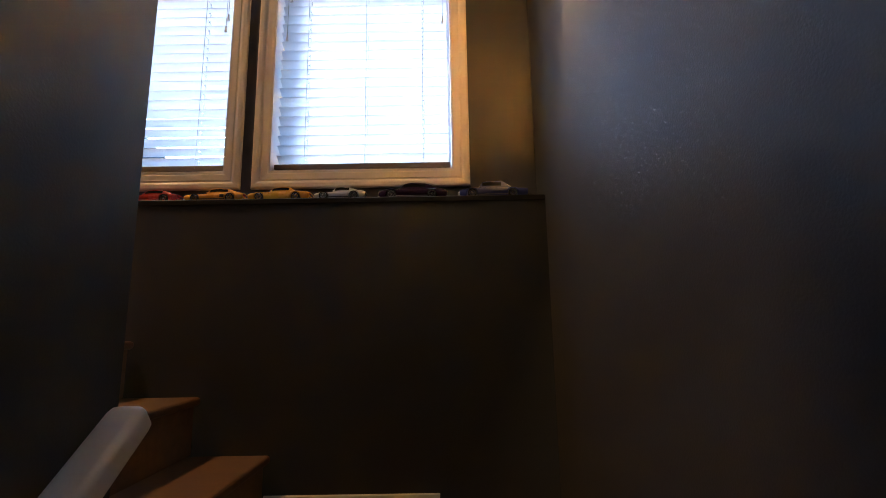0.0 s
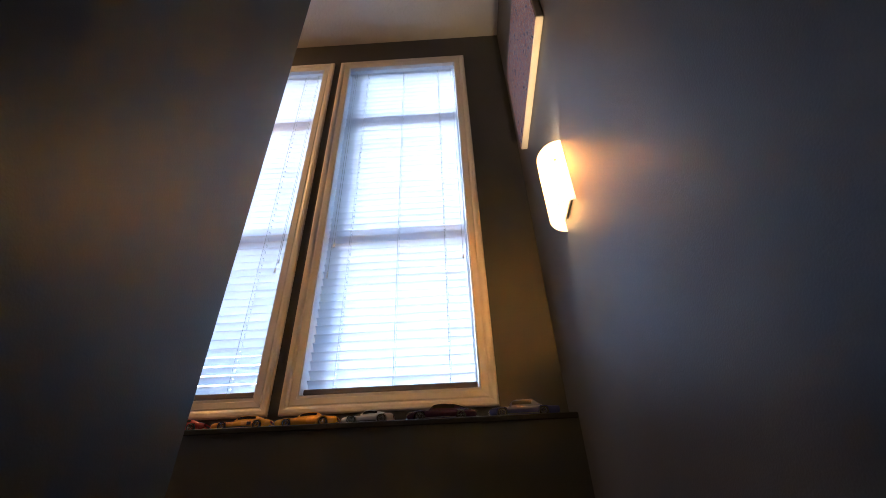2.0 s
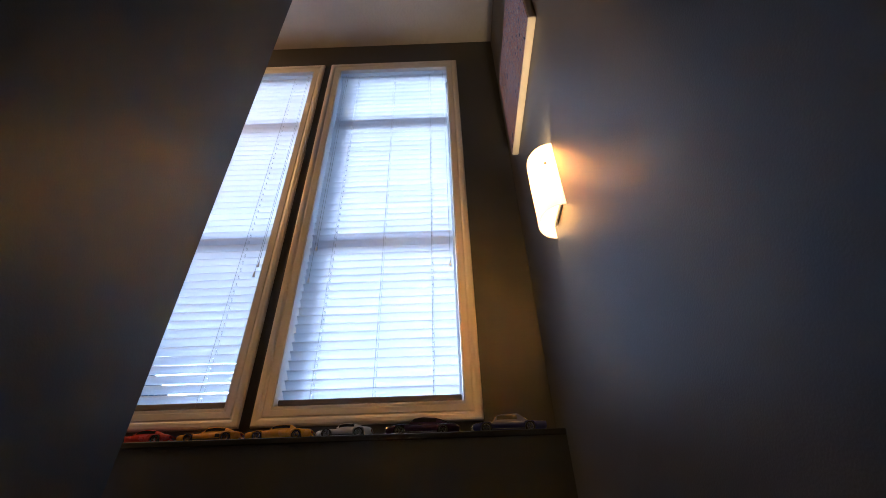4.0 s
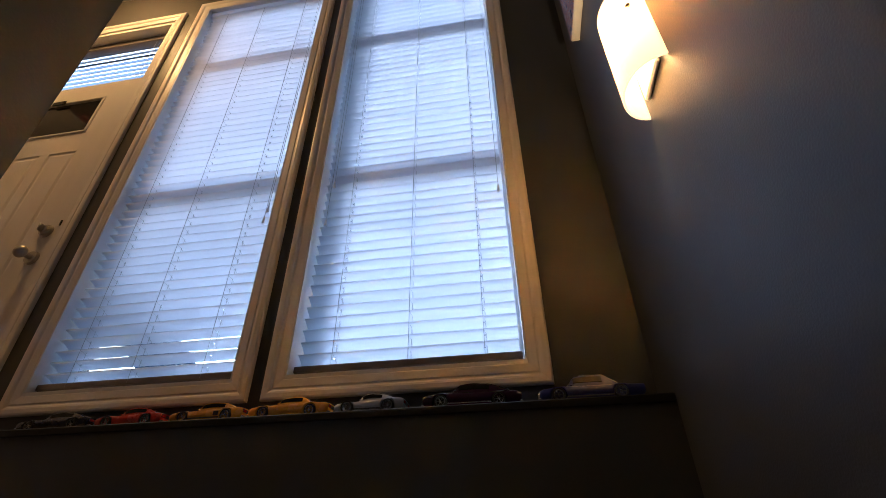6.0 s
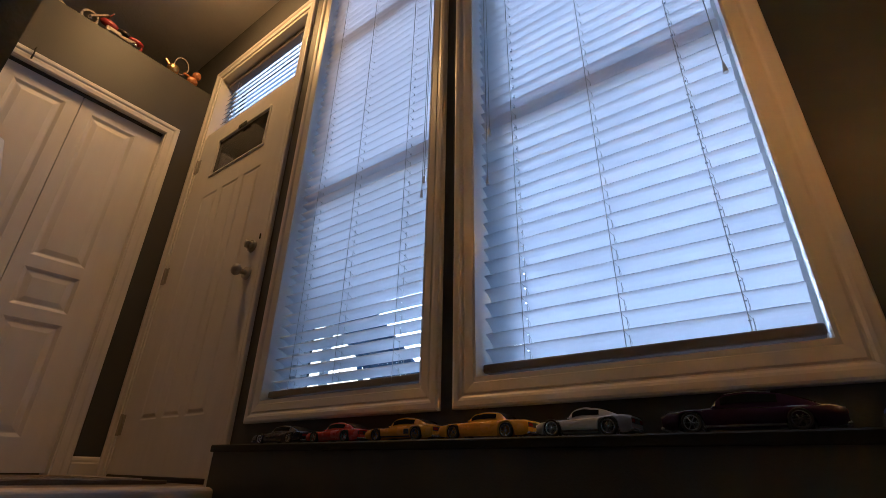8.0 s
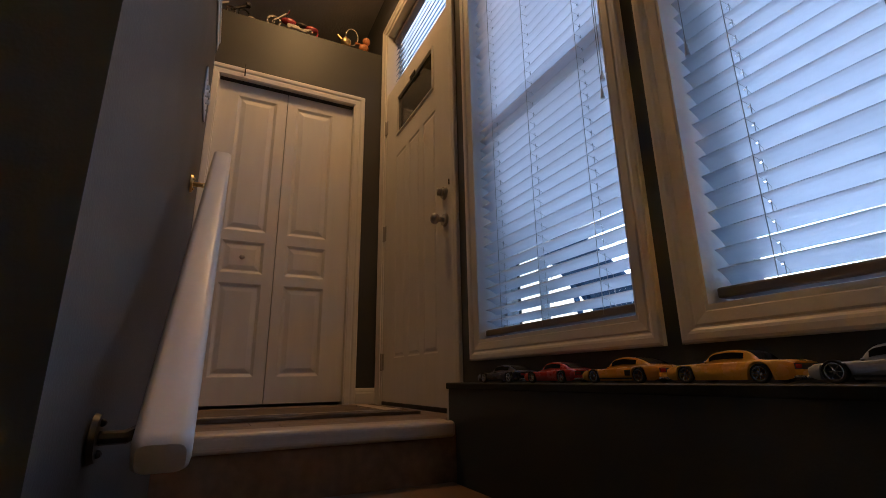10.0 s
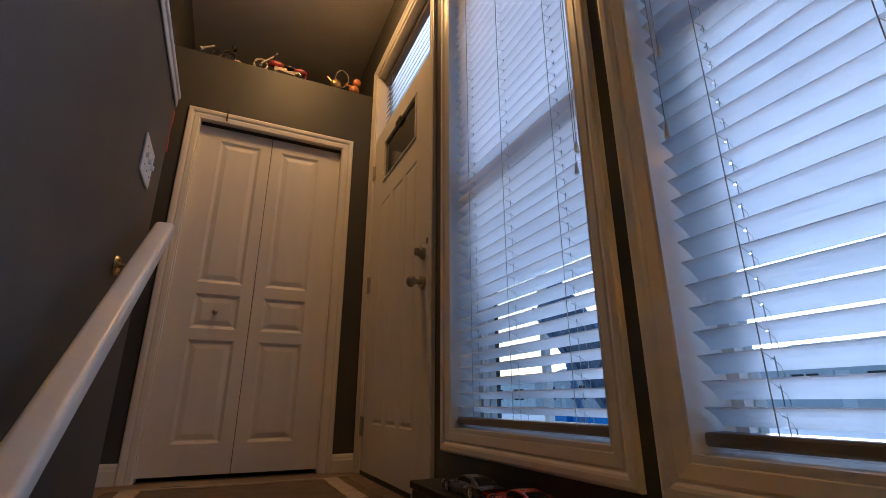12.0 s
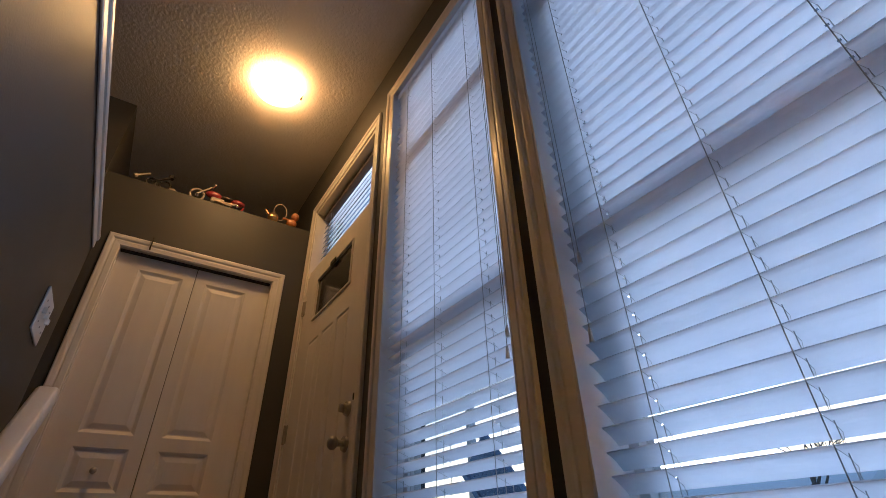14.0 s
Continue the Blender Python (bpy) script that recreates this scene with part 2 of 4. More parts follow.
# half wall cap, white with a moulded lip
cap = tagged(new("wall_cap"), "white painted wooden cap on the half wall", "trim", kind="structure")
part("cap_board", boxed(PART_X - 0.13, PART_X + 0.012, -3.0, PART_Y + 0.012, CAP_Z, CAP_Z + 0.025, bevel=0.006, seg=2), TRIM, cap)
part("cap_board", boxed(END_X - 0.012, PART_X - 0.13, PART_Y - 0.13, PART_Y + 0.012, CAP_Z, CAP_Z + 0.025, bevel=0.006, seg=2), TRIM, cap)
part("cap_moulding", boxed(END_X - 0.005, PART_X + 0.006, PART_Y, PART_Y + 0.007, CAP_Z - 0.035, CAP_Z, bevel=0.005, seg=2), TRIM, cap)
part("cap_moulding", boxed(PART_X, PART_X + 0.006, -3.0, PART_Y, CAP_Z - 0.035, CAP_Z, bevel=0.005, seg=2), TRIM, cap)


# ---- windows and blinds ----
SLAT_ACROSS = (-0.025, -0.014, -0.0025, 0.0025, 0.014, 0.025)


def slat_mesh(width, tilt, size=1.0, material=None, slots=()):
    """A bowed slat with a cord slot at each ladder."""
    xs = [-width / 2, width / 2]
    for u in slots:
        xs += [u - 0.003, u + 0.003]
    xs.sort()
    c, s = math.cos(tilt), math.sin(tilt)
    bm = bmesh.new()
    vert = {}

    def v(i, k, side):
        if (i, k, side) not in vert:
            a = SLAT_ACROSS[k] * size
            b = (0.003 * (1 - (SLAT_ACROSS[k] / 0.025) ** 2) + side * 0.0013) * size
            vert[i, k, side] = bm.verts.new((xs[i], a * c - b * s, a * s + b * c))
        return vert[i, k, side]

    def open_cell(i, k):
        mid = (xs[i] + xs[i + 1]) / 2
        return k == 2 and any(abs(mid - u) < 0.003 for u in slots)

    n, m = len(xs) - 1, len(SLAT_ACROSS) - 1
    for i in range(n):
        for k in range(m):
            if open_cell(i, k):
                for p, q in (((i, k), (i + 1, k)), ((i + 1, k), (i + 1, k + 1)), ((i + 1, k + 1), (i, k + 1)), ((i, k + 1), (i, k))):
                    bm.faces.new((v(*p, 1), v(*q, 1), v(*q, -1), v(*p, -1)))
                continue
            for side in (1, -1):
                bm.faces.new((v(i, k, side), v(i + 1, k, side), v(i + 1, k + 1, side), v(i, k + 1, side)))
        for k in (0, m):
            bm.faces.new((v(i, k, 1), v(i + 1, k, 1), v(i + 1, k, -1), v(i, k, -1)))
    for i in (0, n):
        for k in range(m):
            bm.faces.new((v(i, k, 1), v(i, k + 1, 1), v(i, k + 1, -1), v(i, k, -1)))
    bmesh.ops.recalc_face_normals(bm, faces=bm.faces[:])
    me = bpy.data.meshes.new("slat")
    bm.to_mesh(me)
    bm.free()
    me.materials.append(material or SLAT)
    return me


def window(name, rect, rails, label, screen=False):
    u0, u1, v0, v1 = rect
    w = tagged(new(name), label, "window", kind="structure")
    for side in ("top", "bottom", "left", "right"):
        part("casing_" + side, casing_board(rect, side, north, 0.065), TRIM, w, "white moulded casing board")
    f = 0.03
    jamb = bmesh.new()
    for a in ((u0, u0 + 0.006, v0, v1), (u1 - 0.006, u1, v0, v1), (u0 + 0.006, u1 - 0.006, v0, v0 + 0.012), (u0 + 0.006, u1 - 0.006, v1 - 0.006, v1)):
        box(jamb, a[0], a[1], 1.812, 1.93, a[2], a[3])
    part("jamb_liner", jamb, VINYL, w)
    frame_ = bmesh.new()
    for a in ((u0 + 0.006, u0 + f, v0 + 0.012, v1 - 0.006), (u1 - f, u1 - 0.006, v0 + 0.012, v1 - 0.006), (u0 + f, u1 - f, v0 + 0.012, v0 + 0.012 + f), (u0 + f, u1 - f, v1 - f, v1 - 0.006)):
        box(frame_, a[0], a[1], 1.93, 1.985, a[2], a[3])
    part("sash_frame", frame_, VINYL, w)
    for z in rails:
        part("sash_rail", boxed(u0 + f, u1 - f, 1.928, 1.985, z - 0.04, z + 0.04, bevel=0.004), VINYL, w)
    zs = [v0 + 0.012 + f] + [q for z in rails for q in (z - 0.04, z + 0.04)] + [v1 - f]
    for a, b in zip(zs[::2], zs[1::2]):
        p = part("pane", boxed(u0 + f, u1 - f, 1.955, 1.960, a, b), GLASS, w)
        p.visible_shadow = False
    if screen:
        part("insect_screen", boxed(u0 + f, u1 - f, 1.990, 1.991, v0 + 0.06, rails[0]), SCREEN, w, "dark insect screen on the lower sash")
    return w


def blind(rect, tilt, pitch, ladders, y=1.862, label="", tassels=(), bottom=True, size=1.0, material=None):
    u0, u1, v0, v1 = rect
    b = thing("window_blind", ((u0 + u1) / 2, y, v0 + 0.015), label, "blind", "window blinds")
    inv = b.matrix_world.inverted()

    def sub(name, bm, m, lab="", smooth=False):
        bm.transform(inv)
        return part(name, bm, m, b, lab, smooth)

    width = u1 - u0 - 0.038
    sub("headrail", boxed(u0 + 0.009, u1 - 0.009, y - 0.028, y + 0.028, v1 - 0.05, v1 - 0.008, bevel=0.003), RAILBLIND if material else SLAT)
    if bottom:
        sub("bottom_rail", boxed(u0 + 0.012, u1 - 0.012, y - 0.026, y + 0.026, v0 + 0.024, v0 + 0.047, bevel=0.005, seg=2), RAILBLIND)
    me = slat_mesh(width, tilt, size, material, [u - (u0 + u1) / 2 for u in ladders[::2]] if size == 1.0 else ())
    z = v0 + 0.046 + pitch * 0.6
    rng = random.Random(int(abs(u0) * 1000))
    while z < v1 - 0.06:
        shared("slat", me, inv @ pose((u0 + u1) / 2 + rng.uniform(-0.001, 0.001), y, z + rng.uniform(-0.0006, 0.0006), rng.uniform(-1.2, 1.2), rng.uniform(-0.1, 0.1), 0), b)
        z += pitch
    dy, dz = 0.026 * size * math.cos(tilt), 0.026 * size * math.sin(tilt)
    for u in ladders:
        bm = bmesh.new()
        for s in (-1, 1):
            rod(bm, (u, y + s * (dy + 0.001), v0 + 0.03), (u, y + s * (dy + 0.001), v1 - 0.04), 0.0010 if s < 0 else 0.0008, n=5)
        rod(bm, (u + 0.006, y - 0.004, v0 + 0.03), (u + 0.006, y - 0.004, v1 - 0.04), 0.0008, n=5)
        zz = v0 + 0.046 + pitch * 0.6 - 0.004
        while zz < v1 - 0.06:
            tube(bm, [(u, y - dy, zz - dz), (u + 0.006, y - 0.4 * dy, zz - 0.5 * dz - 0.003), (u + 0.007, y + 0.3 * dy, zz + 0.2 * dz - 0.003), (u, y + dy, zz + dz)], 0.00045, 3)
            zz += pitch
        sub("ladder_cord", bm, CORD)
    for u, zt in tassels:
        bm = bmesh.new()
        tube(bm, [(u, y - 0.034, v1 - 0.045), (u + 0.003, y - 0.036, (v1 + zt) / 2), (u, y - 0.034, zt + 0.03)], 0.0011, 6)
        sub("pull_cord", bm, CORD)
        bm = bmesh.new()
        rod(bm, (u, y - 0.034, zt), (u, y - 0.034, zt + 0.032), 0.0062, 0.003, 10)
        sub("tassel", bm, VINYL)
    return b


window("window_1", W1, (3.09, 4.02), "tall white cased window beside the entry door", True)
window("window_2", W2, (3.06, 4.02), "tall white cased window above the stairs")
blind(W1, -radians(21), 0.0425, (-1.640, -1.405, -1.140), label="white slatted blind hanging tilted in a tall window", tassels=((-1.048, 2.815), (-1.040, 2.87)))
blind(W2, -radians(36), 0.0425, (-0.697, -0.449, -0.210), label="white slatted blind hanging tilted in a tall window", tassels=((-0.772, 2.955), (-0.784, 2.770), (-0.122, 2.840)))


# ---- closet ----
def leaf_bm(u0, u1, v0, v1, panels, place, depth=0.034, drop=0.009, slope=0.016, flat=0.006, rise=0.024):
    bm = holed_wall((u0, u1), (v0, v1), panels, place, depth)
    for a0, a1, b0, b1 in panels:
        steps = ((0, 0), (slope, drop), (slope + flat, drop), (slope + flat + rise, 0.003))
        rings = [[bm.verts.new(place(u, v, d)) for u, v in ((a0 + i, b0 + i), (a1 - i, b0 + i), (a1 - i, b1 - i), (a0 + i, b1 - i))] for i, d in steps]
        for r, s in zip(rings, rings[1:]):
            for k in range(4):
                bm.faces.new((r[k], r[(k + 1) % 4], s[(k + 1) % 4], s[k]))
        bm.faces.new(rings[-1])
    bmesh.ops.remove_doubles(bm, verts=bm.verts[:], dist=0.0002)
    return bm


closet = tagged(new("closet_door"), "white panelled bifold closet door, closed, with one round knob", "closet door", kind="")
CX = CLOSET - 0.045
for y0, y1, a, c in ((0.769, 1.182, 0.890, 1.120), (1.186, 1.616, 1.244, 1.478)):
    part("door_leaf", leaf_bm(y0, y1, 1.930, 3.868, ((a, c, 2.905, 3.785), (a, c, 2.652, 2.842), (a, c, 2.075, 2.592)), lambda u, v, d: Vector((CX - d, u, v))), DOORW, closet)
bm = bmesh.new()
rod(bm, (CX, 1.003, 2.741), (CX + 0.016, 1.003, 2.741), 0.007)
ball(bm, (CX + 0.026, 1.003, 2.741), 0.0145, 0.8, 1, 1)
part("knob", bm, NICKEL, closet, "small round nickel knob", True)
part("top_track", boxed(CLOSET - 0.09, CLOSET - 0.02, 0.775, 1.610, 3.870, 3.877), DARKMETAL, closet)
trim_c = tagged(new("closet_casing"), "white moulded casing round the closet opening", "trim", kind="structure")


def west(u, v, d):
    return Vector((CLOSET + d, u, v))


part("casing_head", casing_board((0.765, 1.620, 3.0, 3.882), "top", west, 0.066), TRIM, trim_c)
for side in ("left", "right"):
    k = 0.066 / 0.075
    u, su = (0.765, -1) if side == "left" else (1.620, 1)
    rings = [[west(u + su * w * k, FLOOR, d) for w, d in CASING], [west(u + su * w * k, 3.882 + w * k, d) for w, d in CASING]]
    part("casing_side", skin(bmesh.new(), rings), TRIM, trim_c)
jam = bmesh.new()
box(jam, CLOSET - 0.11, CLOSET + 0.002, 0.7645, 0.7705, FLOOR, 3.882)
box(jam, CLOSET - 0.11, CLOSET + 0.002, 1.6145, 1.6205, FLOOR, 3.882)
box(jam, CLOSET - 0.11, CLOSET + 0.002, 0.7705, 1.6145, 3.8795, 3.8855)
part("jamb", jam, TRIM, trim_c)
# a small hook over the head casing
hook = bmesh.new()
tube(hook, [(CLOSET + 0.004, 0.910, 3.962), (CLOSET + 0.03, 0.910, 3.964), (CLOSET + 0.032, 0.910, 3.915), (CLOSET + 0.03, 0.910, 3.885), (CLOSET + 0.045, 0.910, 3.877), (CLOSET + 0.05, 0.910, 3.90)], 0.004, 6)
tagged(part("door_hook", hook, DARKMETAL), "thin metal hook over the closet's head casing", "hook")

# ---- entry door ----
DY = 1.823


def doorplane(u, v, d):
    return Vector((u, DY + d, v))


entry = tagged(new("door_1"), "white steel entry door, closed, below a transom window", "door", kind="structure")
L0, L1, LT = -2.928, -1.997, 3.925
lite = (-2.725, -2.170, 3.545, 3.822)
bm = holed_wall((L0, L1), (FLOOR + 0.02, LT), (lite, (-2.735, -2.575, 2.165, 3.41), (-2.525, -2.365, 2.165, 3.41), (-2.315, -2.155, 2.165, 3.41)), doorplane, 0.044)
for a0, a1, b0, b1 in ((-2.735, -2.575, 2.165, 3.41), (-2.525, -2.365, 2.165, 3.41), (-2.315, -2.155, 2.165, 3.41)):
    rings = [[bm.verts.new(doorplane(u, v, d)) for u, v in ((a0 + i, b0 + i), (a1 - i, b0 + i), (a1 - i, b1 - i), (a0 + i, b1 - i))] for i, d in ((0, 0), (0.008, 0.004), (0.014, 0.004), (0.026, 0.0))]
    for r, s in zip(rings, rings[1:]):
        for k in range(4):
            bm.faces.new((r[k], r[(k + 1) % 4], s[(k + 1) % 4], s[k]))
    bm.faces.new(rings[-1])
part("leaf", bm, DOORW, entry)
fr = bmesh.new()
for a in ((lite[0], lite[0] + 0.014, lite[2], lite[3]), (lite[1] - 0.014, lite[1], lite[2], lite[3]), (lite[0] + 0.014, lite[1] - 0.014, lite[2], lite[2] + 0.014), (lite[0] + 0.014, lite[1] - 0.014, lite[3] - 0.014, lite[3])):
    box(fr, a[0], a[1], DY - 0.007, DY + 0.02, a[2], a[3], bevel=0.003)
part("lite_frame", fr, DOORW, entry)
part("covered_pane", boxed(lite[0] + 0.012, lite[1] - 0.012, DY + 0.008, DY + 0.02, lite[2] + 0.012, lite[3] - 0.012), BLACKGLASS, entry, "dark covered door window")
part("pane_tab", boxed(-2.49, -2.41, DY - 0.011, DY - 0.004, lite[3] - 0.022, lite[3] + 0.004, bevel=0.002), BLACKGLASS, entry, "black tab at the top of the pane")
for z in (3.70, 2.945, 2.15):
    bm = bmesh.new()
    rod(bm, (L0 - 0.003, DY - 0.006, z - 0.05), (L0 - 0.003, DY - 0.006, z + 0.05), 0.007)
    box(bm, L0, L0 + 0.03, DY - 0.003, DY, z - 0.048, z + 0.048)
    part("hinge", bm, NICKEL, entry, "satin nickel hinge")


def knob_bm(x, z, lever):
    bm = bmesh.new()
    rod(bm, (x, DY, z), (x, DY - 0.012, z), 0.032, 0.028, 24)
    if lever:
        rod(bm, (x, DY - 0.012, z), (x, DY - 0.04, z), 0.012, n=16)
        ball(bm, (x, DY - 0.055, z), 0.027, 1, 0.8, 1, 20)
    else:
        rod(bm, (x, DY - 0.012, z), (x, DY - 0.022, z), 0.022, 0.02, 24)
        box(bm, x - 0.006, x + 0.006, DY - 0.042, DY - 0.02, z - 0.018, z + 0.018, bevel=0.004)
    return bm


part("door_knob", knob_bm(-2.055, 2.767, True), NICKEL, entry, "round satin nickel door knob", True)
part("deadbolt", knob_bm(-2.058, 2.904, False), NICKEL, entry, "satin nickel deadbolt thumb turn", True)
part("strike_tab", boxed(-2.012, -2.006, DY - 0.004, DY + 0.001, 2.93, 2.957), DARKMETAL, entry)
df = tagged(new("door_frame"), "white frame and casing of the entry door with transom", "door frame", kind="structure")
fb = bmesh.new()
box(fb, DOOR[0], L0 - 0.003, 1.818, 1.97, FLOOR, 4.48)
box(fb, L1 + 0.003, DOOR[1], 1.818, 1.97, FLOOR, 4.48)
box(fb, L0 - 0.003, L1 + 0.003, 1.818, 1.97, 4.455, 4.48)
box(fb, L0 - 0.003, L1 + 0.003, 1.830, 1.97, LT + 0.003, LT + 0.035)
part("jamb", fb, TRIM, df)
for side in ("left", "right", "top"):
    u0, u1 = DOOR[0], DOOR[1]
    k = 0.062 / 0.075
    if side == "top":
        part("casing_head", casing_board((u0, u1, 3.0, 4.48), "top", north, 0.062), TRIM, df)
    else:
        u, su = (u0, -1) if side == "left" else (u1, 1)
        rings = [[north(u + su * w * k, FLOOR, d) for w, d in CASING], [north(u + su * w * k, 4.48 + w * k, d) for w, d in CASING]]
        part("casing_side", skin(bmesh.new(), rings), TRIM, df)
part("threshold", boxed(L0, L1, 1.822, 1.99, FLOOR, FLOOR + 0.0195, bevel=0.003), DARKMETAL, df, "dark metal threshold")
tw = tagged(new("window_3"), "transom window above the entry door", "window", kind="structure")
TR = (L0 - 0.003, L1 + 0.003, LT + 0.035, 4.455)
p = part("pane", boxed(TR[0], TR[1], 1.945, 1.95, TR[2], TR[3]), GLASS, tw)
p.visible_shadow = False
sf = bmesh.new()
for a in ((TR[0], TR[0] + 0.03, TR[2], TR[3]), (TR[1] - 0.03, TR[1], TR[2], TR[3]), (TR[0] + 0.03, TR[1] - 0.03, TR[2], TR[2] + 0.03), (TR[0] + 0.03, TR[1] - 0.03, TR[3] - 0.03, TR[3])):
    box(sf, a[0], a[1], 1.93, 1.965, a[2], a[3])
part("sash_frame", sf, VINYL, tw)
blind((TR[0] + 0.002, TR[1] - 0.002, TR[2] - 0.015, TR[3]), radians(52), 0.0425, (-2.80, -2.12), y=1.895, material=OPAQUE_SLAT, label="slatted blind opened flat in the transom window, slats greyed for their unlit undersides")

# ---- stairs ----
stairs = thing("staircase", (0, 0, 0), "brown wooden winder staircase with light worn nosings", "stairs", kind="structure")
RISE = 0.19
edges2 = [-0.745, -0.99, -1.235, -1.48, -1.725]
for i in range(4):
    z = FLOOR - RISE * (4 - i)
    xa, xb = edges2[i], edges2[i + 1]
    part("tread", boxed(xb - 0.02, xa + 0.025, PART_Y + 0.016, EDGE - 0.002, z - 0.028, z, bevel=0.011, seg=3), WOOD, stairs)
    part("riser", boxed(xa - 0.018, xa, PART_Y + 0.016, EDGE - 0.002, z - RISE, z - 0.028), WOOD, stairs)
part("riser", boxed(-1.743, -1.725, PART_Y + 0.016, EDGE - 0.002, FLOOR - RISE, FLOOR - 0.03), WOOD, stairs)


def winder(pts, z):
    bm = bmesh.new()
    rings = [[Vector((x, y, q)) for x, y in pts] for q in (z - RISE, z)]
    skin(bm, rings)
    es = [e for e in bm.edges if all(abs(v.co.z - z) < 1e-5 for v in e.verts)]
    bmesh.ops.bevel(bm, geom=es, offset=0.01, segments=2, affect="EDGES")
    return bm


C = (PART_X + 0.01, PART_Y + 0.016)
WY = EDGE - 0.002
part("winder_tread", winder((C, (-0.745, PART_Y + 0.012), (-0.745, WY), (-0.17, WY)), 0.96), WOOD, stairs)
part("winder_tread", winder((C, (-0.17, WY), (EAST - 0.002, WY), (EAST - 0.002, 1.18)), 0.77), WOOD, stairs)
part("winder_tread", winder((C, (EAST - 0.002, 1.18), (EAST - 0.002, 0.797)), 0.58), WOOD, stairs)
for i in range(4):
    z = 0.39 - RISE * i
    y1 = 0.797 - 0.255 * i
    part("tread", boxed(PART_X + 0.002, EAST - 0.002, y1 - 0.28, y1 + 0.02, z - 0.028, z, bevel=0.011, seg=3), WOOD, stairs)
    part("riser", boxed(PART_X + 0.002, EAST - 0.002, y1 - 0.255, y1 - 0.237, z - RISE, z - 0.028), WOOD, stairs)
part("landing_nosing", boxed(-1.82, -1.70, PART_Y + 0.002, EDGE - 0.002, FLOOR - 0.05, FLOOR + 0.004, bevel=0.016, seg=4), NOSE, stairs, "light worn wooden landing nosing")

# ---- baseboards ----
base = tagged(new("baseboard"), "white moulded baseboard", "baseboard", kind="structure")
BASE = ((0.0, 0.0), (0.014, 0.0), (0.014, 0.062), (0.010, 0.07), (0.010, 0.078), (0.006, 0.09), (0.0, 0.094))


def base_run(p, q, out, z):
    out = Vector((*out, 0))
    rings = [[Vector((*e, z)) + out * a + Vector((0, 0, b)) for a, b in BASE] for e in (p, q)]
    part("board", skin(bmesh.new(), rings), TRIM, base)


base_run((CLOSET, 0.567), (CLOSET, 0.698), (1, 0), FLOOR)
base_run((CLOSET, 1.687), (CLOSET, 1.82), (1, 0), FLOOR)
base_run((-1.770, EDGE + 0.003), (-1.770, 1.80), (-1, 0), FLOOR)
base_run((-1.68, PART_Y), (END_X, PART_Y), (0, 1), FLOOR)
base_run((END_X, PART_Y + 0.014), (END_X, PART_Y - 0.12), (-1, 0), FLOOR)
base_run((-0.742, EDGE + 0.005), (-0.157, EDGE + 0.005), (0, -1), 0.926)
base_run((-1.90, 1.82), (-1.770 - 0.014, 1.82), (0, -1), FLOOR)

# ---- landing floor planks ----
rng = random.Random(5)
x = -1.822
while x > -3.0:
    w = min(0.124, x + 3.013)
    y = 0.54 - rng.uniform(0, 0.5)
    while y < 1.8:
        ye = min(y + rng.choice((0.62, 0.78, 0.9)), 1.818)
        lo = max(y, 0.56)
        if ye - lo > 0.03:
            bm = boxed(x - w + 0.001, x - 0.0005, lo + 0.0007, ye - 0.0007, FLOOR - 0.0118, FLOOR, bevel=0.0012)
            part("plank", bm, LANDFLOOR, landing)
        y = ye
    x -= w

# ---- door mat ----
rug = thing("door_mat", (-2.43, 1.21, FLOOR), "brown woven door mat with a cream border line on the landing", "mat")
rug.scale = (1.0, 1.12, 1.0)
bm = bmesh.new()
NX, NY = 40, 56
vs = {}
for s in (0, 1):
    for i in range(NX + 1):
        for j in range(NY + 1):
            u, v = i / NX - 0.5, j / NY - 0.5
            wz = 0.008 * noise.noise(Vector((u * 5, v * 6, 2.0))) if s else 0.0
            vs[s, i, j] = bm.verts.new((u * 0.66 + 0.012 * noise.noise(Vector((v * 7, 3.0, 0))), v * 0.9 + 0.006 * noise.noise(Vector((u * 7, 9.0, 0))), (0.012 + wz + 0.0015) if s else 0.0015))
for i in range(NX):
    for j in range(NY):
        for s in (0, 1):
            bm.faces.new((vs[s, i, j], vs[s, i + 1, j], vs[s, i + 1, j + 1], vs[s, i, j + 1]))
for i in range(NX):
    for j in (0, NY):
        bm.faces.new((vs[0, i, j], vs[0, i + 1, j], vs[1, i + 1, j], vs[1, i, j]))
for j in range(NY):
    for i in (0, NX):
        bm.faces.new((vs[0, i, j], vs[0, i, j + 1], vs[1, i, j + 1], vs[1, i, j]))
part("weave", bm, MATRUG, rug, smooth=True)
for k, (a, b, c, d) in enumerate(((-0.30, -0.275, -0.40, 0.40), (0.235, 0.26, -0.40, 0.40), (-0.275, 0.235, -0.40, -0.335), (-0.275, 0.235, 0.335, 0.40))):
    bm = bmesh.new()
    n = 24
    top = []
    for i in range(n + 1):
        f = i / n
        if k < 2:
            y = c + (d - c) * f
            o = 0.007 * noise.noise(Vector((y * 7, k * 3.1, 0)))
            top.append([Vector((a + o, y, 0.010)), Vector((a + o, y, 0.0185)), Vector((b + o, y, 0.0185)), Vector((b + o, y, 0.010))])
        else:
            x = a + (b - a) * f
            o = 0.007 * noise.noise(Vector((x * 7, k * 3.1, 0)))
            top.append([Vector((x, c + o, 0.010)), Vector((x, c + o, 0.018)), Vector((x, d + o, 0.018)), Vector((x, d + o, 0.010))])
    skin(bm, top)
    part("border_stripe", bm, MATEDGE, rug, "cream border stripe")


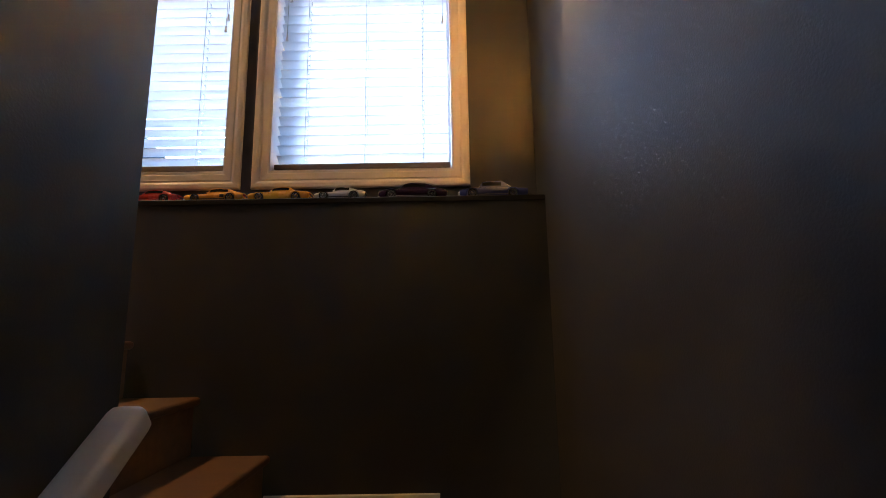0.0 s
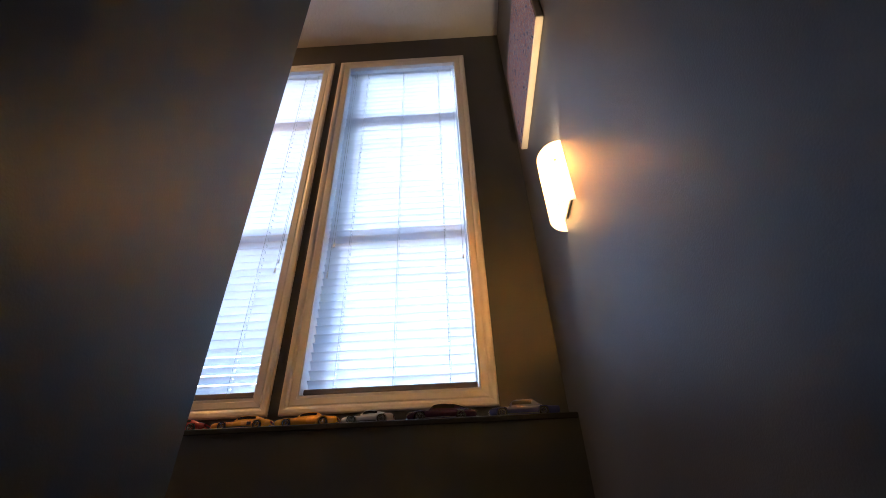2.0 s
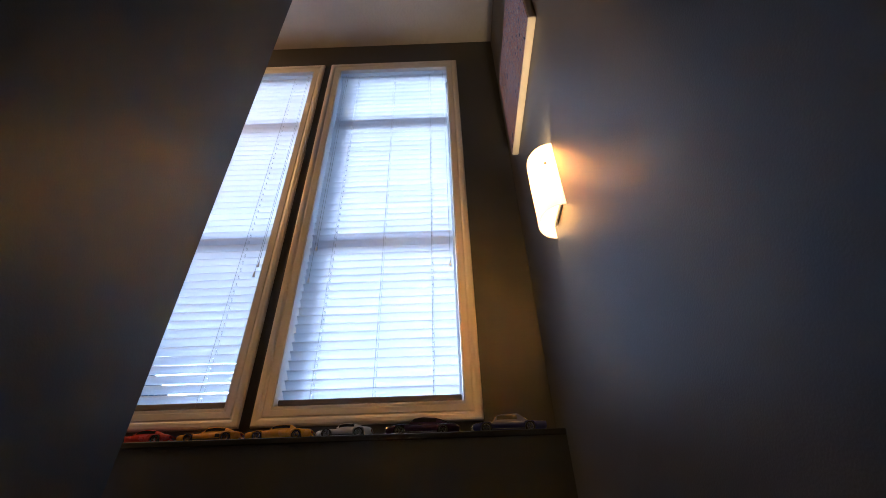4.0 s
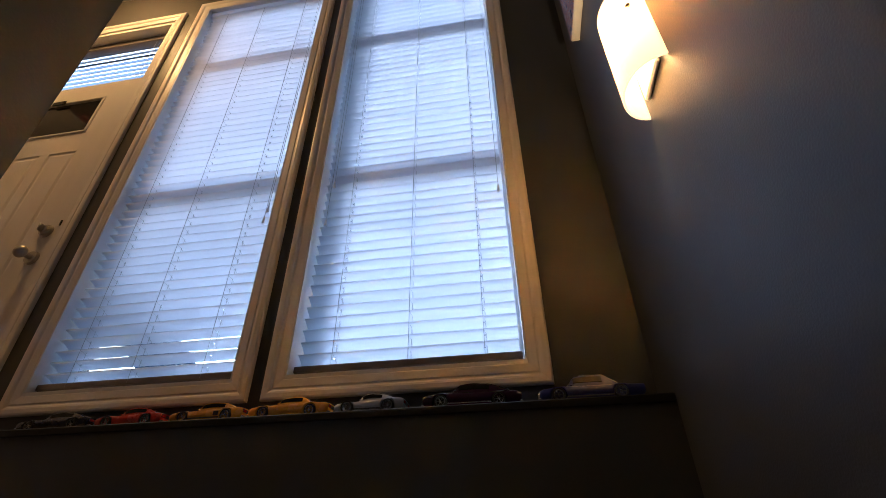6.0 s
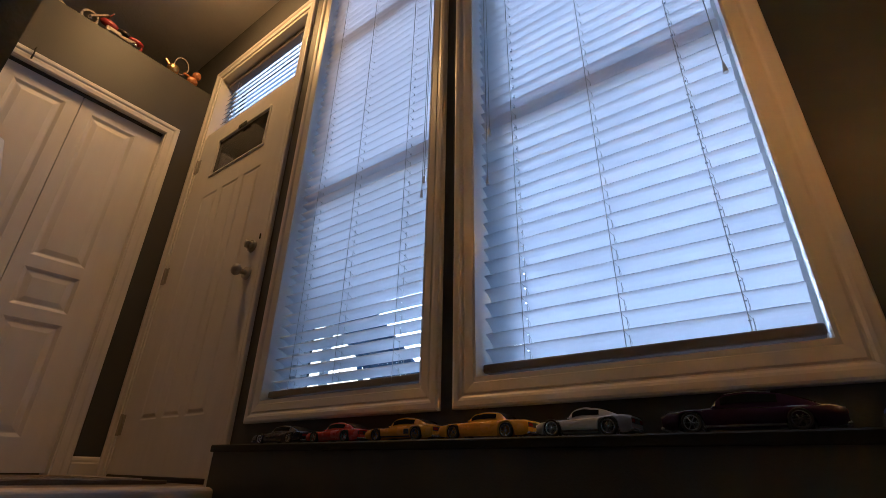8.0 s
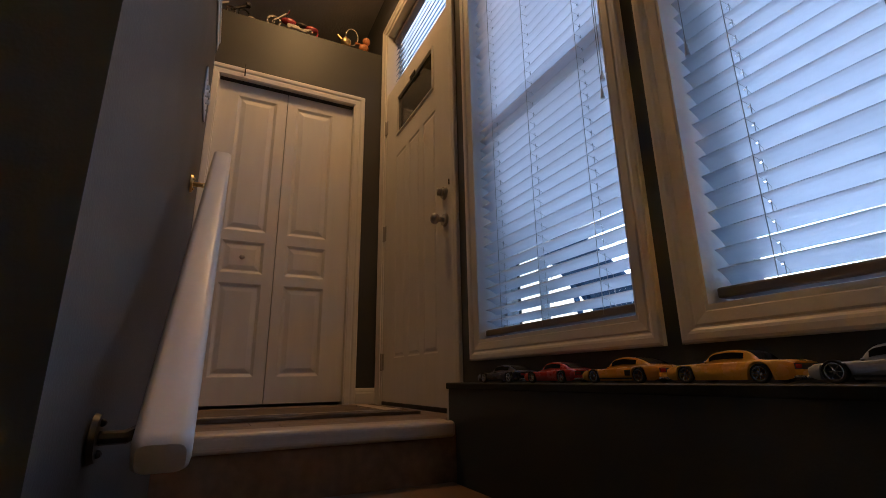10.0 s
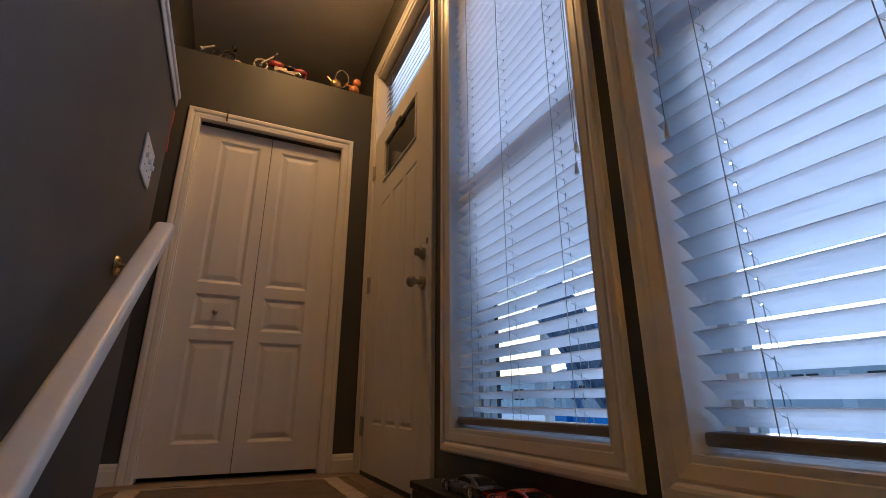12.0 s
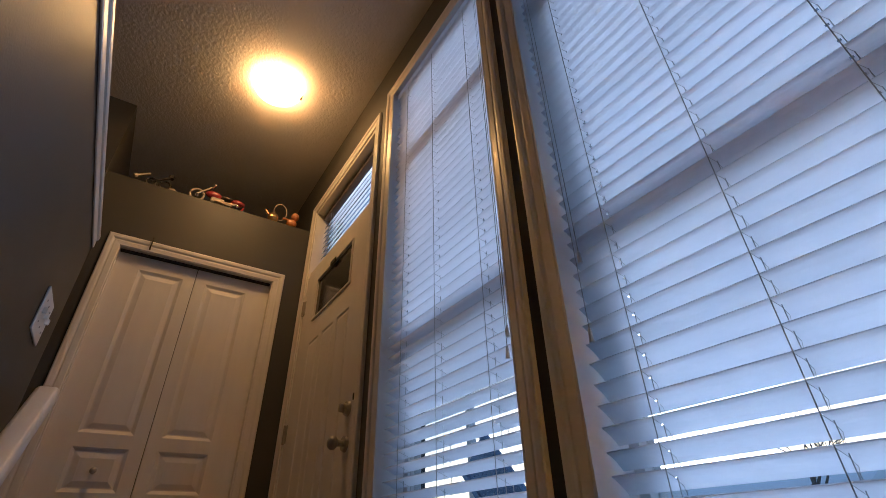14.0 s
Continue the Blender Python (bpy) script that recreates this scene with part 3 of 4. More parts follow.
# ---- handrails ----
def handrail(p0, p1, wall_dir, spots, label, wall_gap, metals):
    p0, p1 = Vector(p0), Vector(p1)
    ob = thing("handrail", p0, label, "handrail", "stair handrails")
    d = (p1 - p0).normalized()
    side = Vector(wall_dir)
    up = side.cross(d)
    if up.z < 0:
        up = -up
    ring = []
    a, b, r = 0.027, 0.022, 0.012
    for cx, cy, q in ((a - r, b - r, 0), (-(a - r), b - r, 1), (-(a - r), -(b - r), 2), (a - r, -(b - r), 3)):
        for k in range(5):
            t = (q + k / 4) * math.pi / 2
            ring.append((cx + r * math.cos(t), cy + r * math.sin(t)))
    L = (p1 - p0).length
    rings = []
    for s, f in ((0, 0.82), (0.004, 0.95), (0.012, 1), (L - 0.012, 1), (L - 0.004, 0.95), (L, 0.82)):
        rings.append([d * s + side * x * f + up * y * f for x, y in ring])
    part("rail", skin(bmesh.new(), rings), TRIM, ob, "white painted wooden rail", True)
    for s, metal in zip(spots, metals):
        c = d * (L * s)
        bm = bmesh.new()
        w = c + side * (wall_gap - 0.002) - Vector((0, 0, 0.05))
        rod(bm, w, w - side * 0.006, 0.027, 0.025, 18)
        tube(bm, [w - side * 0.004, w - side * 0.03, c - up * 0.045 + side * 0.012, c - up * 0.021], 0.0075, 8)
        for q in (-0.016, 0.016):
            ball(bm, w - side * 0.007 + Vector((0, 0, q)), 0.0045, n=8)
        part("bracket", bm, metal, ob, "metal wall bracket", True)
    return ob


handrail((-0.770, 0.864, 1.980), (-1.835, 0.864, 2.790), (0, -1, 0), (0.08, 0.85), "white painted wooden handrail on the landing flight", 0.074, (DARKMETAL, BRASS))
handrail((-0.585, -1.6, -0.335), (-0.585, 0.725, 1.440), (-1, 0, 0), (0.12, 0.5, 0.9), "white painted wooden handrail on the lower flight", 0.069, (DARKMETAL, DARKMETAL, BRASS))

# ---- lamps ----
sconce = thing("wall_sconce", (EAST, 1.211, 2.700), "curved opal glass wall sconce, lit, on the dark wall", "wall lamp")
bm = bmesh.new()
n = 20
outer, inner = [], []
for i in range(n + 1):
    t = math.pi * i / n
    outer.append((-0.075 * math.sin(t), -0.088 * math.cos(t)))
    inner.append((-0.070 * math.sin(t), -0.083 * math.cos(t)))
loop = outer + inner[::-1]
skin(bm, [[Vector((x, y, z)) for x, y in loop] for z in (-0.145, 0.145)])
part("shade", bm, SHADE, sconce, "glowing bent opal glass shade", True)
part("back_plate", boxed(-0.012, -0.001, -0.055, 0.055, -0.12, 0.12, bevel=0.004), VINYL, sconce)
for sy in (-1, 1):
    part("clip_screw", ball(bmesh.new(), (-0.035, sy * 0.081, 0.05), 0.006), NICKEL, sconce)
cl = thing("ceiling_lamp", (-2.32, 1.288, TOP), "round opal glass ceiling lamp, lit", "ceiling lamp")
part("pan", rod(bmesh.new(), (0, 0, -0.001), (0, 0, -0.022), 0.128, 0.128, 40), VINYL, cl)
bm = bmesh.new()
prof = [(0.145 * math.cos(a), -0.022 - 0.075 * math.sin(a)) for a in (i / 10 * math.pi / 2 for i in range(11))]
skin(bm, [[Vector((max(r, 0.001) * math.cos(k * math.tau / 40), max(r, 0.001) * math.sin(k * math.tau / 40), z)) for k in range(40)] for r, z in prof], caps=False)
part("bowl", bm, BOWL, cl, "glowing opal glass bowl", True)
part("bowl_clip", boxed(-0.008, 0.008, 0.130, 0.152, -0.05, -0.018, bevel=0.003), DARKMETAL, cl)

# ---- painting, switch, ribbon ----
CANVAS = bpy.data.materials.new("abstract_canvas")
CANVAS.use_nodes = True
cn = CANVAS.node_tree
cb = cn.nodes["Principled BSDF"]
cb.inputs["Roughness"].default_value = 0.9
cb.inputs["Specular IOR Level"].default_value = 0.12
tc = cn.nodes.new("ShaderNodeTexCoord")
mp = cn.nodes.new("ShaderNodeMapping")
mp.inputs["Scale"].default_value = (1, 26, 11)
cn.links.new(tc.outputs["Object"], mp.inputs[0])
nz = cn.nodes.new("ShaderNodeTexNoise")
nz.inputs["Scale"].default_value = 1.6
nz.inputs["Detail"].default_value = 8
nz.inputs["Roughness"].default_value = 0.75
cn.links.new(mp.outputs[0], nz.inputs["Vector"])
cr = cn.nodes.new("ShaderNodeValToRGB")
cr.color_ramp.elements[0].position, cr.color_ramp.elements[0].color = 0.34, (0.03, 0.03, 0.05, 1)
cr.color_ramp.elements[1].position, cr.color_ramp.elements[1].color = 0.68, (0.42, 0.41, 0.44, 1)
for at, c in ((0.42, (0.12, 0.12, 0.20, 1)), (0.47, (0.36, 0.34, 0.37, 1)), (0.51, (0.36, 0.14, 0.06, 1)), (0.55, (0.17, 0.18, 0.32, 1)), (0.60, (0.45, 0.36, 0.26, 1))):
    e = cr.color_ramp.elements.new(at)
    e.color = c
cn.links.new(nz.outputs[0], cr.inputs[0])
cn.links.new(cr.outputs[0], cb.inputs["Base Color"])
cbp = cn.nodes.new("ShaderNodeBump")
cbp.inputs["Strength"].default_value = 0.6
cbp.inputs["Distance"].default_value = 0.003
cn.links.new(nz.outputs[0], cbp.inputs["Height"])
cn.links.new(cbp.outputs[0], cb.inputs["Normal"])
CANVAS_EDGE = mat("canvas_edge", (0.72, 0.66, 0.55), 0.8, bump=0.3, fine=300)
pic = thing("canvas_painting", (EAST, 1.27, 3.76), "abstract grey, rust and lavender canvas painting on the dark wall", "painting")
part("stretcher", boxed(-0.032, -0.001, -0.345, 0.345, -0.40, 0.26, bevel=0.003), CANVAS_EDGE, pic, "pale canvas edge")
part("painted_face", boxed(-0.0345, -0.0325, -0.342, 0.342, -0.397, 0.257), CANVAS, pic, "speckled abstract paint")

sw = thing("light_switch", (-1.765, PART_Y, 2.972), "white triple light switch plate on the half wall", "light switch")
part("plate", boxed(-0.078, 0.078, 0.0, 0.006, -0.061, 0.061, bevel=0.003, seg=2), VINYL, sw)
for dx in (-0.046, 0.0, 0.046):
    bm = boxed(dx - 0.005, dx + 0.005, 0.004, 0.016, -0.006, 0.010, bevel=0.002)
    part("toggle", bm, VINYL, sw)
    for dz in (-0.03, 0.03):
        part("screw", rod(bmesh.new(), (dx, 0.005, dz), (dx, 0.0075, dz), 0.003, n=8), CORD, sw)

REDM = mat("red_cloth", (0.55, 0.10, 0.05), 0.85, vary=0.2, bump=0.4)
bm = bmesh.new()
rings = []
for i in range(15):
    f = i / 14
    z = 3.89 - 0.27 * f
    o = 0.004 * math.sin(f * 9)
    rings.append([Vector((CLOSET + 0.002, 0.615 + o * 0.5, z)), Vector((CLOSET + 0.012 + o, 0.616 + o * 0.5, z)), Vector((CLOSET + 0.012 + o, 0.629 + o * 0.5, z)), Vector((CLOSET + 0.002, 0.631 + o * 0.5, z))])
skin(bm, rings)
tagged(part("hanging_ribbon", bm, REDM, smooth=True), "narrow red cloth ribbon hanging beside the closet", "ribbon")


# ---- model cars ----
def paint(name, c, rough=0.25, metal=0.0):
    return mat(name, c, rough, metal, vary=0.06, scale=30, fine=400, coat=0.8)


TYRE = mat("black_rubber", (0.015, 0.015, 0.015), 0.8)
CARGLASS = mat("dark_car_glass", (0.012, 0.012, 0.014), 0.15, vary=0.05, spec=0.06)
TAIL = mat("red_tail_lens", (0.35, 0.02, 0.015), 0.2)
BLACKP = mat("black_plastic", (0.02, 0.02, 0.02), 0.45)


def lerp_keys(keys, f):
    for (a, p), (b, q) in zip(keys, keys[1:]):
        if f <= b:
            t = (f - a) / (b - a)
            t = t * t * (3 - 2 * t)
            return p + (q - p) * t
    return keys[-1][1]


def rim_mesh(r, w, spokes):
    bm = bmesh.new()
    n = 20
    prof = ((r, -w / 2), (r, w / 2), (r * 0.86, w / 2), (r * 0.80, w * 0.1), (r * 0.80, -w / 2))
    skin(bm, [[Vector((a * math.cos(k * math.tau / n), b, a * math.sin(k * math.tau / n))) for a, b in prof] for k in range(n)] + [[Vector((a, b, 0)) for a, b in prof]], caps=False)
    rod(bm, (0, -w * 0.1, 0), (0, w * 0.4, 0), r * 0.2, r * 0.15, 10)
    for k in range(spokes):
        a = k * math.tau / spokes
        d = Vector((math.cos(a), 0, math.sin(a)))
        rod(bm, d * r * 0.12 + Vector((0, w * 0.25, 0)), d * r * 0.84 + Vector((0, w * 0.15, 0)), r * 0.1, r * 0.07, 5)
    return bm


def model_car(x0, x1, H, colour, label, hood, deck, cab, width=0.080, wheel=0.0155, chop=0.0, stripe=None, chrome_roof=None, fins=0.0, spokes=6, turn=0.0):
    L = x1 - x0
    car = thing("model_car", pose((x0 + x1) / 2, 1.742, LEDGE, 0, 0, turn), label, "model car", "model cars on the ledge")
    wh = width / 2
    clear = 0.005
    xa, xb = -L / 2 + L * 0.185, L / 2 - L * 0.225
    arch = wheel + 0.0022
    keys = ((0.0, hood * 0.80), (0.05, hood * 0.94), (cab[0] * 0.7, hood), (cab[0], hood * 1.04), ((cab[0] + cab[3]) / 2, (hood + deck) / 2 + 0.012), (cab[3], deck * 1.03), (0.95, deck), (1.0, deck * 0.90 + fins))
    rings = []
    N = 60
    for i in range(N + 1):
        f = i / N
        x = -L / 2 + L * f
        zt = lerp_keys(keys, f) * H
        e = min(f, 1 - f)
        w = wh * (0.90 + 0.10 * min(1, e / 0.12) ** 0.5)
        zb = clear + (0.004 * (1 - min(1, e / 0.06)))
        for c in (xa, xb):
            d = abs(x - c)
            if d < arch:
                zb = max(zb, wheel + math.sqrt(arch * arch - d * d) * (1 - chop * (c == xb)))
        zb = min(zb, zt - 0.004)
        h = zt - zb
        half = [(w * 0.93, zb), (w * 0.99, zb + 0.25 * h), (w, zb + 0.52 * h), (w * 0.985, zb + 0.74 * h), (w * 0.93, zb + 0.92 * h), (w * 0.80, zt), (w * 0.4, zt + 0.0012)]
        ring = [Vector((x, y, z)) for y, z in half] + [Vector((x, -y, z)) for y, z in reversed(half)]
        rings.append(ring)
    part("body", skin(bmesh.new(), rings), colour, car, smooth=True)
    a, b, c, d = [-L / 2 + L * q for q in cab]
    za, zd = lerp_keys(keys, cab[0]) * H - 0.002, lerp_keys(keys, cab[3]) * H - 0.002
    ca = bmesh.new()
    cab_rings = []
    M = 26
    for i in range(M + 1):
        f = i / M
        x = a + (d - a) * f
        if x < b:
            t = (x - a) / (b - a)
            zt = za + (H - 0.0025 - za) * max(0.0, math.sin(t * math.pi / 2)) ** 0.9
        elif x > c:
            t = (d - x) / (d - c)
            zt = zd + (H - 0.0025 - zd) * max(0.0, math.sin(t * math.pi / 2)) ** 1.1
        else:
            zt = H - 0.0025 + 0.0022 * max(0.0, math.sin((x - b) / (c - b) * math.pi))
        zb = lerp_keys(keys, (x + L / 2) / L) * H - 0.004
        zt = max(zt, zb + 0.001)
        tt = (zt - zb) / H
        wt = wh * (0.86 - 0.42 * tt)
        wb = wh * 0.86
        cab_rings.append([Vector((x, wb, zb)), Vector((x, (wb + wt) / 2 + 0.001, (zb + zt) / 2)), Vector((x, wt, zt - 0.0015)), Vector((x, wt * 0.8, zt)), Vector((x, -wt * 0.8, zt)), Vector((x, -wt, zt - 0.0015)), Vector((x, -(wb + wt) / 2 - 0.001, (zb + zt) / 2)), Vector((x, -wb, zb))])
    part("cabin", skin(ca, cab_rings), chrome_roof or colour, car, smooth=True)

    def glass_strip(name, rows, out):
        bm = bmesh.new()
        skin(bm, [[p + out(p), q + out(q), q - out(q), p - out(p)] for p, q in rows])
        part(name, bm, CARGLASS, car, "dark tinted car glass")

    xe = c + (d - c) * (0.30 if d - c > L * 0.2 else 0.05)
    for s in (1, -1):
        lo, hi = (0, 2) if s > 0 else (7, 5)
        rows = []
        for r in cab_rings:
            x = r[0].x
            if a + (b - a) * 0.45 <= x <= xe and r[hi].z - r[lo].z > 0.006:
                mid = r[1 if s > 0 else 6]
                rows.append((r[lo].lerp(mid, 0.75), mid.lerp(r[hi], 0.72)))
        if len(rows) > 1:
            glass_strip("side_window", rows, lambda p, s=s: Vector((0, s * 0.0009, 0.0003)))
    for name, x0_, x1_ in (("windshield", a, b), ("rear_window", c, d)):
        rows = [(r[3] * 1.0 + Vector((0, 0.001, 0)), r[4] * 1.0 - Vector((0, 0.001, 0))) for r in cab_rings if x0_ + (x1_ - x0_) * 0.12 <= r[0].x <= x0_ + (x1_ - x0_) * 0.9]
        if len(rows) > 1:
            glass_strip(name, rows, lambda p: Vector((0, 0, 0.0007)))
    rim = bpy.data.meshes.new("rim")
    bm = rim_mesh(wheel * 0.78, 0.010, spokes)
    bmesh.ops.recalc_face_normals(bm, faces=bm.faces[:])
    bm.to_mesh(rim)
    bm.free()
    rim.materials.append(CHROME)
    tyre = bpy.data.meshes.new("tyre")
    bm = bmesh.new()
    n = 24
    prof = ((wheel * 0.76, -0.005), (wheel * 0.93, -0.0056), (wheel, -0.004), (wheel, 0.004), (wheel * 0.93, 0.0056), (wheel * 0.76, 0.005))
    skin(bm, [[Vector((p * math.cos(k * math.tau / n), q, p * math.sin(k * math.tau / n))) for p, q in prof] for k in list(range(n)) + [0]], caps=False)
    bmesh.ops.remove_doubles(bm, verts=bm.verts[:], dist=1e-6)
    bmesh.ops.recalc_face_normals(bm, faces=bm.faces[:])
    bm.to_mesh(tyre)
    bm.free()
    tyre.materials.append(TYRE)
    for x in (xa, xb):
        for s in (-1, 1):
            wo = new("wheel")
            wo.parent = car
            wo.matrix_basis = pose(x, s * (wh - 0.0045), wheel, 0, 0, 0 if s > 0 else 180)
            shared("tyre", tyre, Matrix.Identity(4), wo)
            shared("rim", rim, Matrix.Identity(4), wo)
    zf = hood * H * 0.80
    part("front_bumper", boxed(-L / 2 - 0.0035, -L / 2 + 0.004, -wh * 0.88, wh * 0.88, clear + 0.001, clear + 0.0065, bevel=0.0016, seg=2), CHROME, car)
    part("rear_bumper", boxed(L / 2 - 0.004, L / 2 + 0.003, -wh * 0.88, wh * 0.88, clear + 0.002, clear + 0.007, bevel=0.0016, seg=2), CHROME, car)
    part("grille", boxed(-L / 2 - 0.0012, -L / 2 + 0.003, -wh * 0.55, wh * 0.55, zf * 0.5, zf * 0.86, bevel=0.0005), BLACKP, car)
    for s in (-1, 1):
        part("headlight", ball(bmesh.new(), (-L / 2 + 0.0005, s * wh * 0.72, zf * 0.74), 0.0042, 0.5, 1, 1, 12), CHROME, car)
        part("tail_light", boxed(L / 2 - 0.002, L / 2 + 0.0012, s * wh * 0.6 - 0.008, s * wh * 0.6 + 0.008, deck * H * 0.62, deck * H * 0.80, bevel=0.0006), TAIL, car)
        part("mirror", ball(bmesh.new(), (a + L * 0.035, s * (wh * 0.95), za + 0.003), 0.0026, 1.2, 0.9, 0.8, 8), CHROME if chrome_roof else colour, car)
    part("tail_panel", boxed(L / 2 - 0.003, L / 2 + 0.0006, -wh * 0.85, wh * 0.85, deck * H * 0.58, deck * H * 0.84), BLACKP, car)
    if stripe:
        for s in (-1, 1):
            part("side_stripe", boxed(xa + arch, xb - arch, s * (wh - 0.0005) - 0.0006, s * (wh - 0.0005) + 0.0006, clear + 0.003, clear + 0.0062), stripe, car, "thin side trim strip")
    return car


GOLD = paint("amber_car_paint", (0.80, 0.40, 0.02))
GOLD2 = paint("yellow_gold_car_paint", (0.82, 0.44, 0.02))
REDP = paint("red_car_paint", (0.50, 0.04, 0.025))
NAVY = paint("navy_car_paint", (0.015, 0.018, 0.05))
SILVER = paint("silver_car_paint", (0.56, 0.57, 0.58), 0.3, 0.55)
PLUM = paint("dark_plum_car_paint", (0.035, 0.012, 0.04), 0.2)
BLUEP = mat("deep_blue_car_paint", (0.02, 0.03, 0.20), 0.34, vary=0.06, scale=30, fine=400)
FAST, NOTCH = (0.36, 0.48, 0.66, 0.93), (0.34, 0.45, 0.66, 0.78)
model_car(-1.600, -1.360, 0.053, NAVY, "dark navy coupe model car on the dark ledge", 0.57, 0.62, FAST)
model_car(-1.338, -1.128, 0.053, REDP, "red fastback model car with pale stripes on the ledge", 0.55, 0.62, FAST)
amber_car = model_car(-1.100, -0.880, 0.055, GOLD, "amber fastback model car with black side vents on the ledge", 0.55, 0.64, FAST, stripe=BLACKP)
model_car(-0.862, -0.632, 0.056, GOLD2, "yellow notchback coupe model car with chrome wheels on the ledge", 0.60, 0.64, NOTCH, spokes=8)
model_car(-0.614, -0.424, 0.054, SILVER, "silver sports coupe model car on the ledge", 0.55, 0.66, (0.34, 0.46, 0.60, 0.90), stripe=BLACKP, wheel=0.0165)
model_car(-0.372, -0.116, 0.064, PLUM, "dark plum lowered custom model car on the ledge", 0.58, 0.56, (0.30, 0.42, 0.60, 0.92), width=0.085, wheel=0.0165, chop=0.7, stripe=CHROME)
blue_car = model_car(-0.070, 0.186, 0.066, BLUEP, "deep blue classic model car with chrome roof trim on the ledge", 0.54, 0.53, (0.28, 0.37, 0.62, 0.76), width=0.088, wheel=0.0165, stripe=CHROME, fins=0.05)
part("grille_surround", boxed(-0.1325, -0.122, -0.037, 0.037, 0.007, 0.023, bevel=0.003, seg=2), CHROME, blue_car, "chrome grille surround")
for side in (-1, 1):
    part("side_vent", boxed(0.024, 0.040, side * 0.0393 - 0.0012, side * 0.0393 + 0.0012, 0.015, 0.027, bevel=0.0008), BLACKP, amber_car, "black side vent")
    bm = bmesh.new()
    tube(bm, [(-0.056 + 0.011 * k, side * (0.036 - 0.0009 * min(k, 11 - k) - 0.010 * min(1.0, k / 3, (11 - k) / 3)), 0.039 + 0.0265 * min(1.0, k / 3, (11 - k) / 3)) for k in range(12)], 0.0013, 6)
    part("roof_trim", bm, CHROME, blue_car, "chrome roof trim")


# ---- ornaments above the closet ----
COPPER = mat("copper_wire", (0.70, 0.34, 0.16), 0.3, metal=1.0)
AMBER = mat("amber_resin", (0.55, 0.22, 0.05), 0.3, vary=0.3, scale=60)
IVORY = mat("ivory_plastic", (0.50, 0.44, 0.36), 0.5)
REDGLOSS = mat("red_enamel", (0.30, 0.03, 0.025), 0.3)


def ornament(y, label, build):
    ob = thing("metal_figurine", (CLOSET - 0.03, y, 4.345), label, "figurine", "figurines above the closet")
    ob.scale = (1.2, 1.2, 1.25)
    build(ob)
    return ob


def scrap(ob):
    for k, (yy, r) in enumerate(((-0.03, 0.022), (0.035, 0.026))):
        bm = bmesh.new()
        tube(bm, [(0, yy + r * math.cos(t), 0.03 + r * math.sin(t)) for t in [i * math.tau / 16 for i in range(16)]], 0.005, 6, True)
        part("wheel_ring", bm, DARKMETAL, ob)
    part("bolt", rod(rod(bmesh.new(), (0.01, -0.10, 0.035), (0.0, -0.045, 0.075), 0.005, n=8), (0.012, -0.108, 0.029), (0.008, -0.095, 0.039), 0.011, n=6), IVORY, ob, "pale bolt")
    part("frame_rod", rod(bmesh.new(), (0, -0.03, 0.035), (0, 0.05, 0.085), 0.006), DARKMETAL, ob)
    part("head_nut", rod(bmesh.new(), (0, 0.052, 0.08), (0, 0.052, 0.10), 0.014, n=6), DARKMETAL, ob)
    part("foot", ball(bmesh.new(), (0.0, 0.075, 0.012), 0.014, 1, 1.5, 0.8), IVORY, ob)


def cycle(ob):
    for yy in (-0.11, 0.10):
        bm = bmesh.new()
        tube(bm, [(0, yy + 0.034 * math.cos(t), 0.036 + 0.034 * math.sin(t)) for t in [i * math.tau / 18 for i in range(18)]], 0.006, 6, True)
        part("wheel_ring", bm, IVORY if yy < 0 else REDGLOSS, ob)
        part("hub", ball(bmesh.new(), (0, yy, 0.036), 0.010), CHROME, ob)
    part("tank", ball(bmesh.new(), (0, -0.03, 0.062), 0.026, 0.8, 1.7, 0.8), REDGLOSS, ob, "glossy red tank")
    part("engine", boxed(-0.016, 0.016, -0.04, 0.03, 0.012, 0.046, bevel=0.006), IVORY, ob)
    for k in range(3):
        part("pipe", rod(bmesh.new(), (0.018, -0.02 + 0.025 * k, 0.022), (0.02, 0.07 + 0.012 * k, 0.012 + 0.01 * k), 0.005), IVORY, ob)
    part("fork", rod(bmesh.new(), (0.012, -0.11, 0.036), (0.012, -0.05, 0.098), 0.0045), IVORY, ob, "pale fork rod")
    part("handlebar", rod(bmesh.new(), (-0.03, -0.05, 0.096), (0.045, -0.035, 0.10), 0.004), CHROME, ob)
    part("rear_fender", ball(bmesh.new(), (0, 0.10, 0.055), 0.03, 0.6, 1.3, 0.5), REDGLOSS, ob)
    part("seat", ball(bmesh.new(), (0, 0.04, 0.06), 0.022, 0.9, 1.6, 0.5), DARKMETAL, ob)


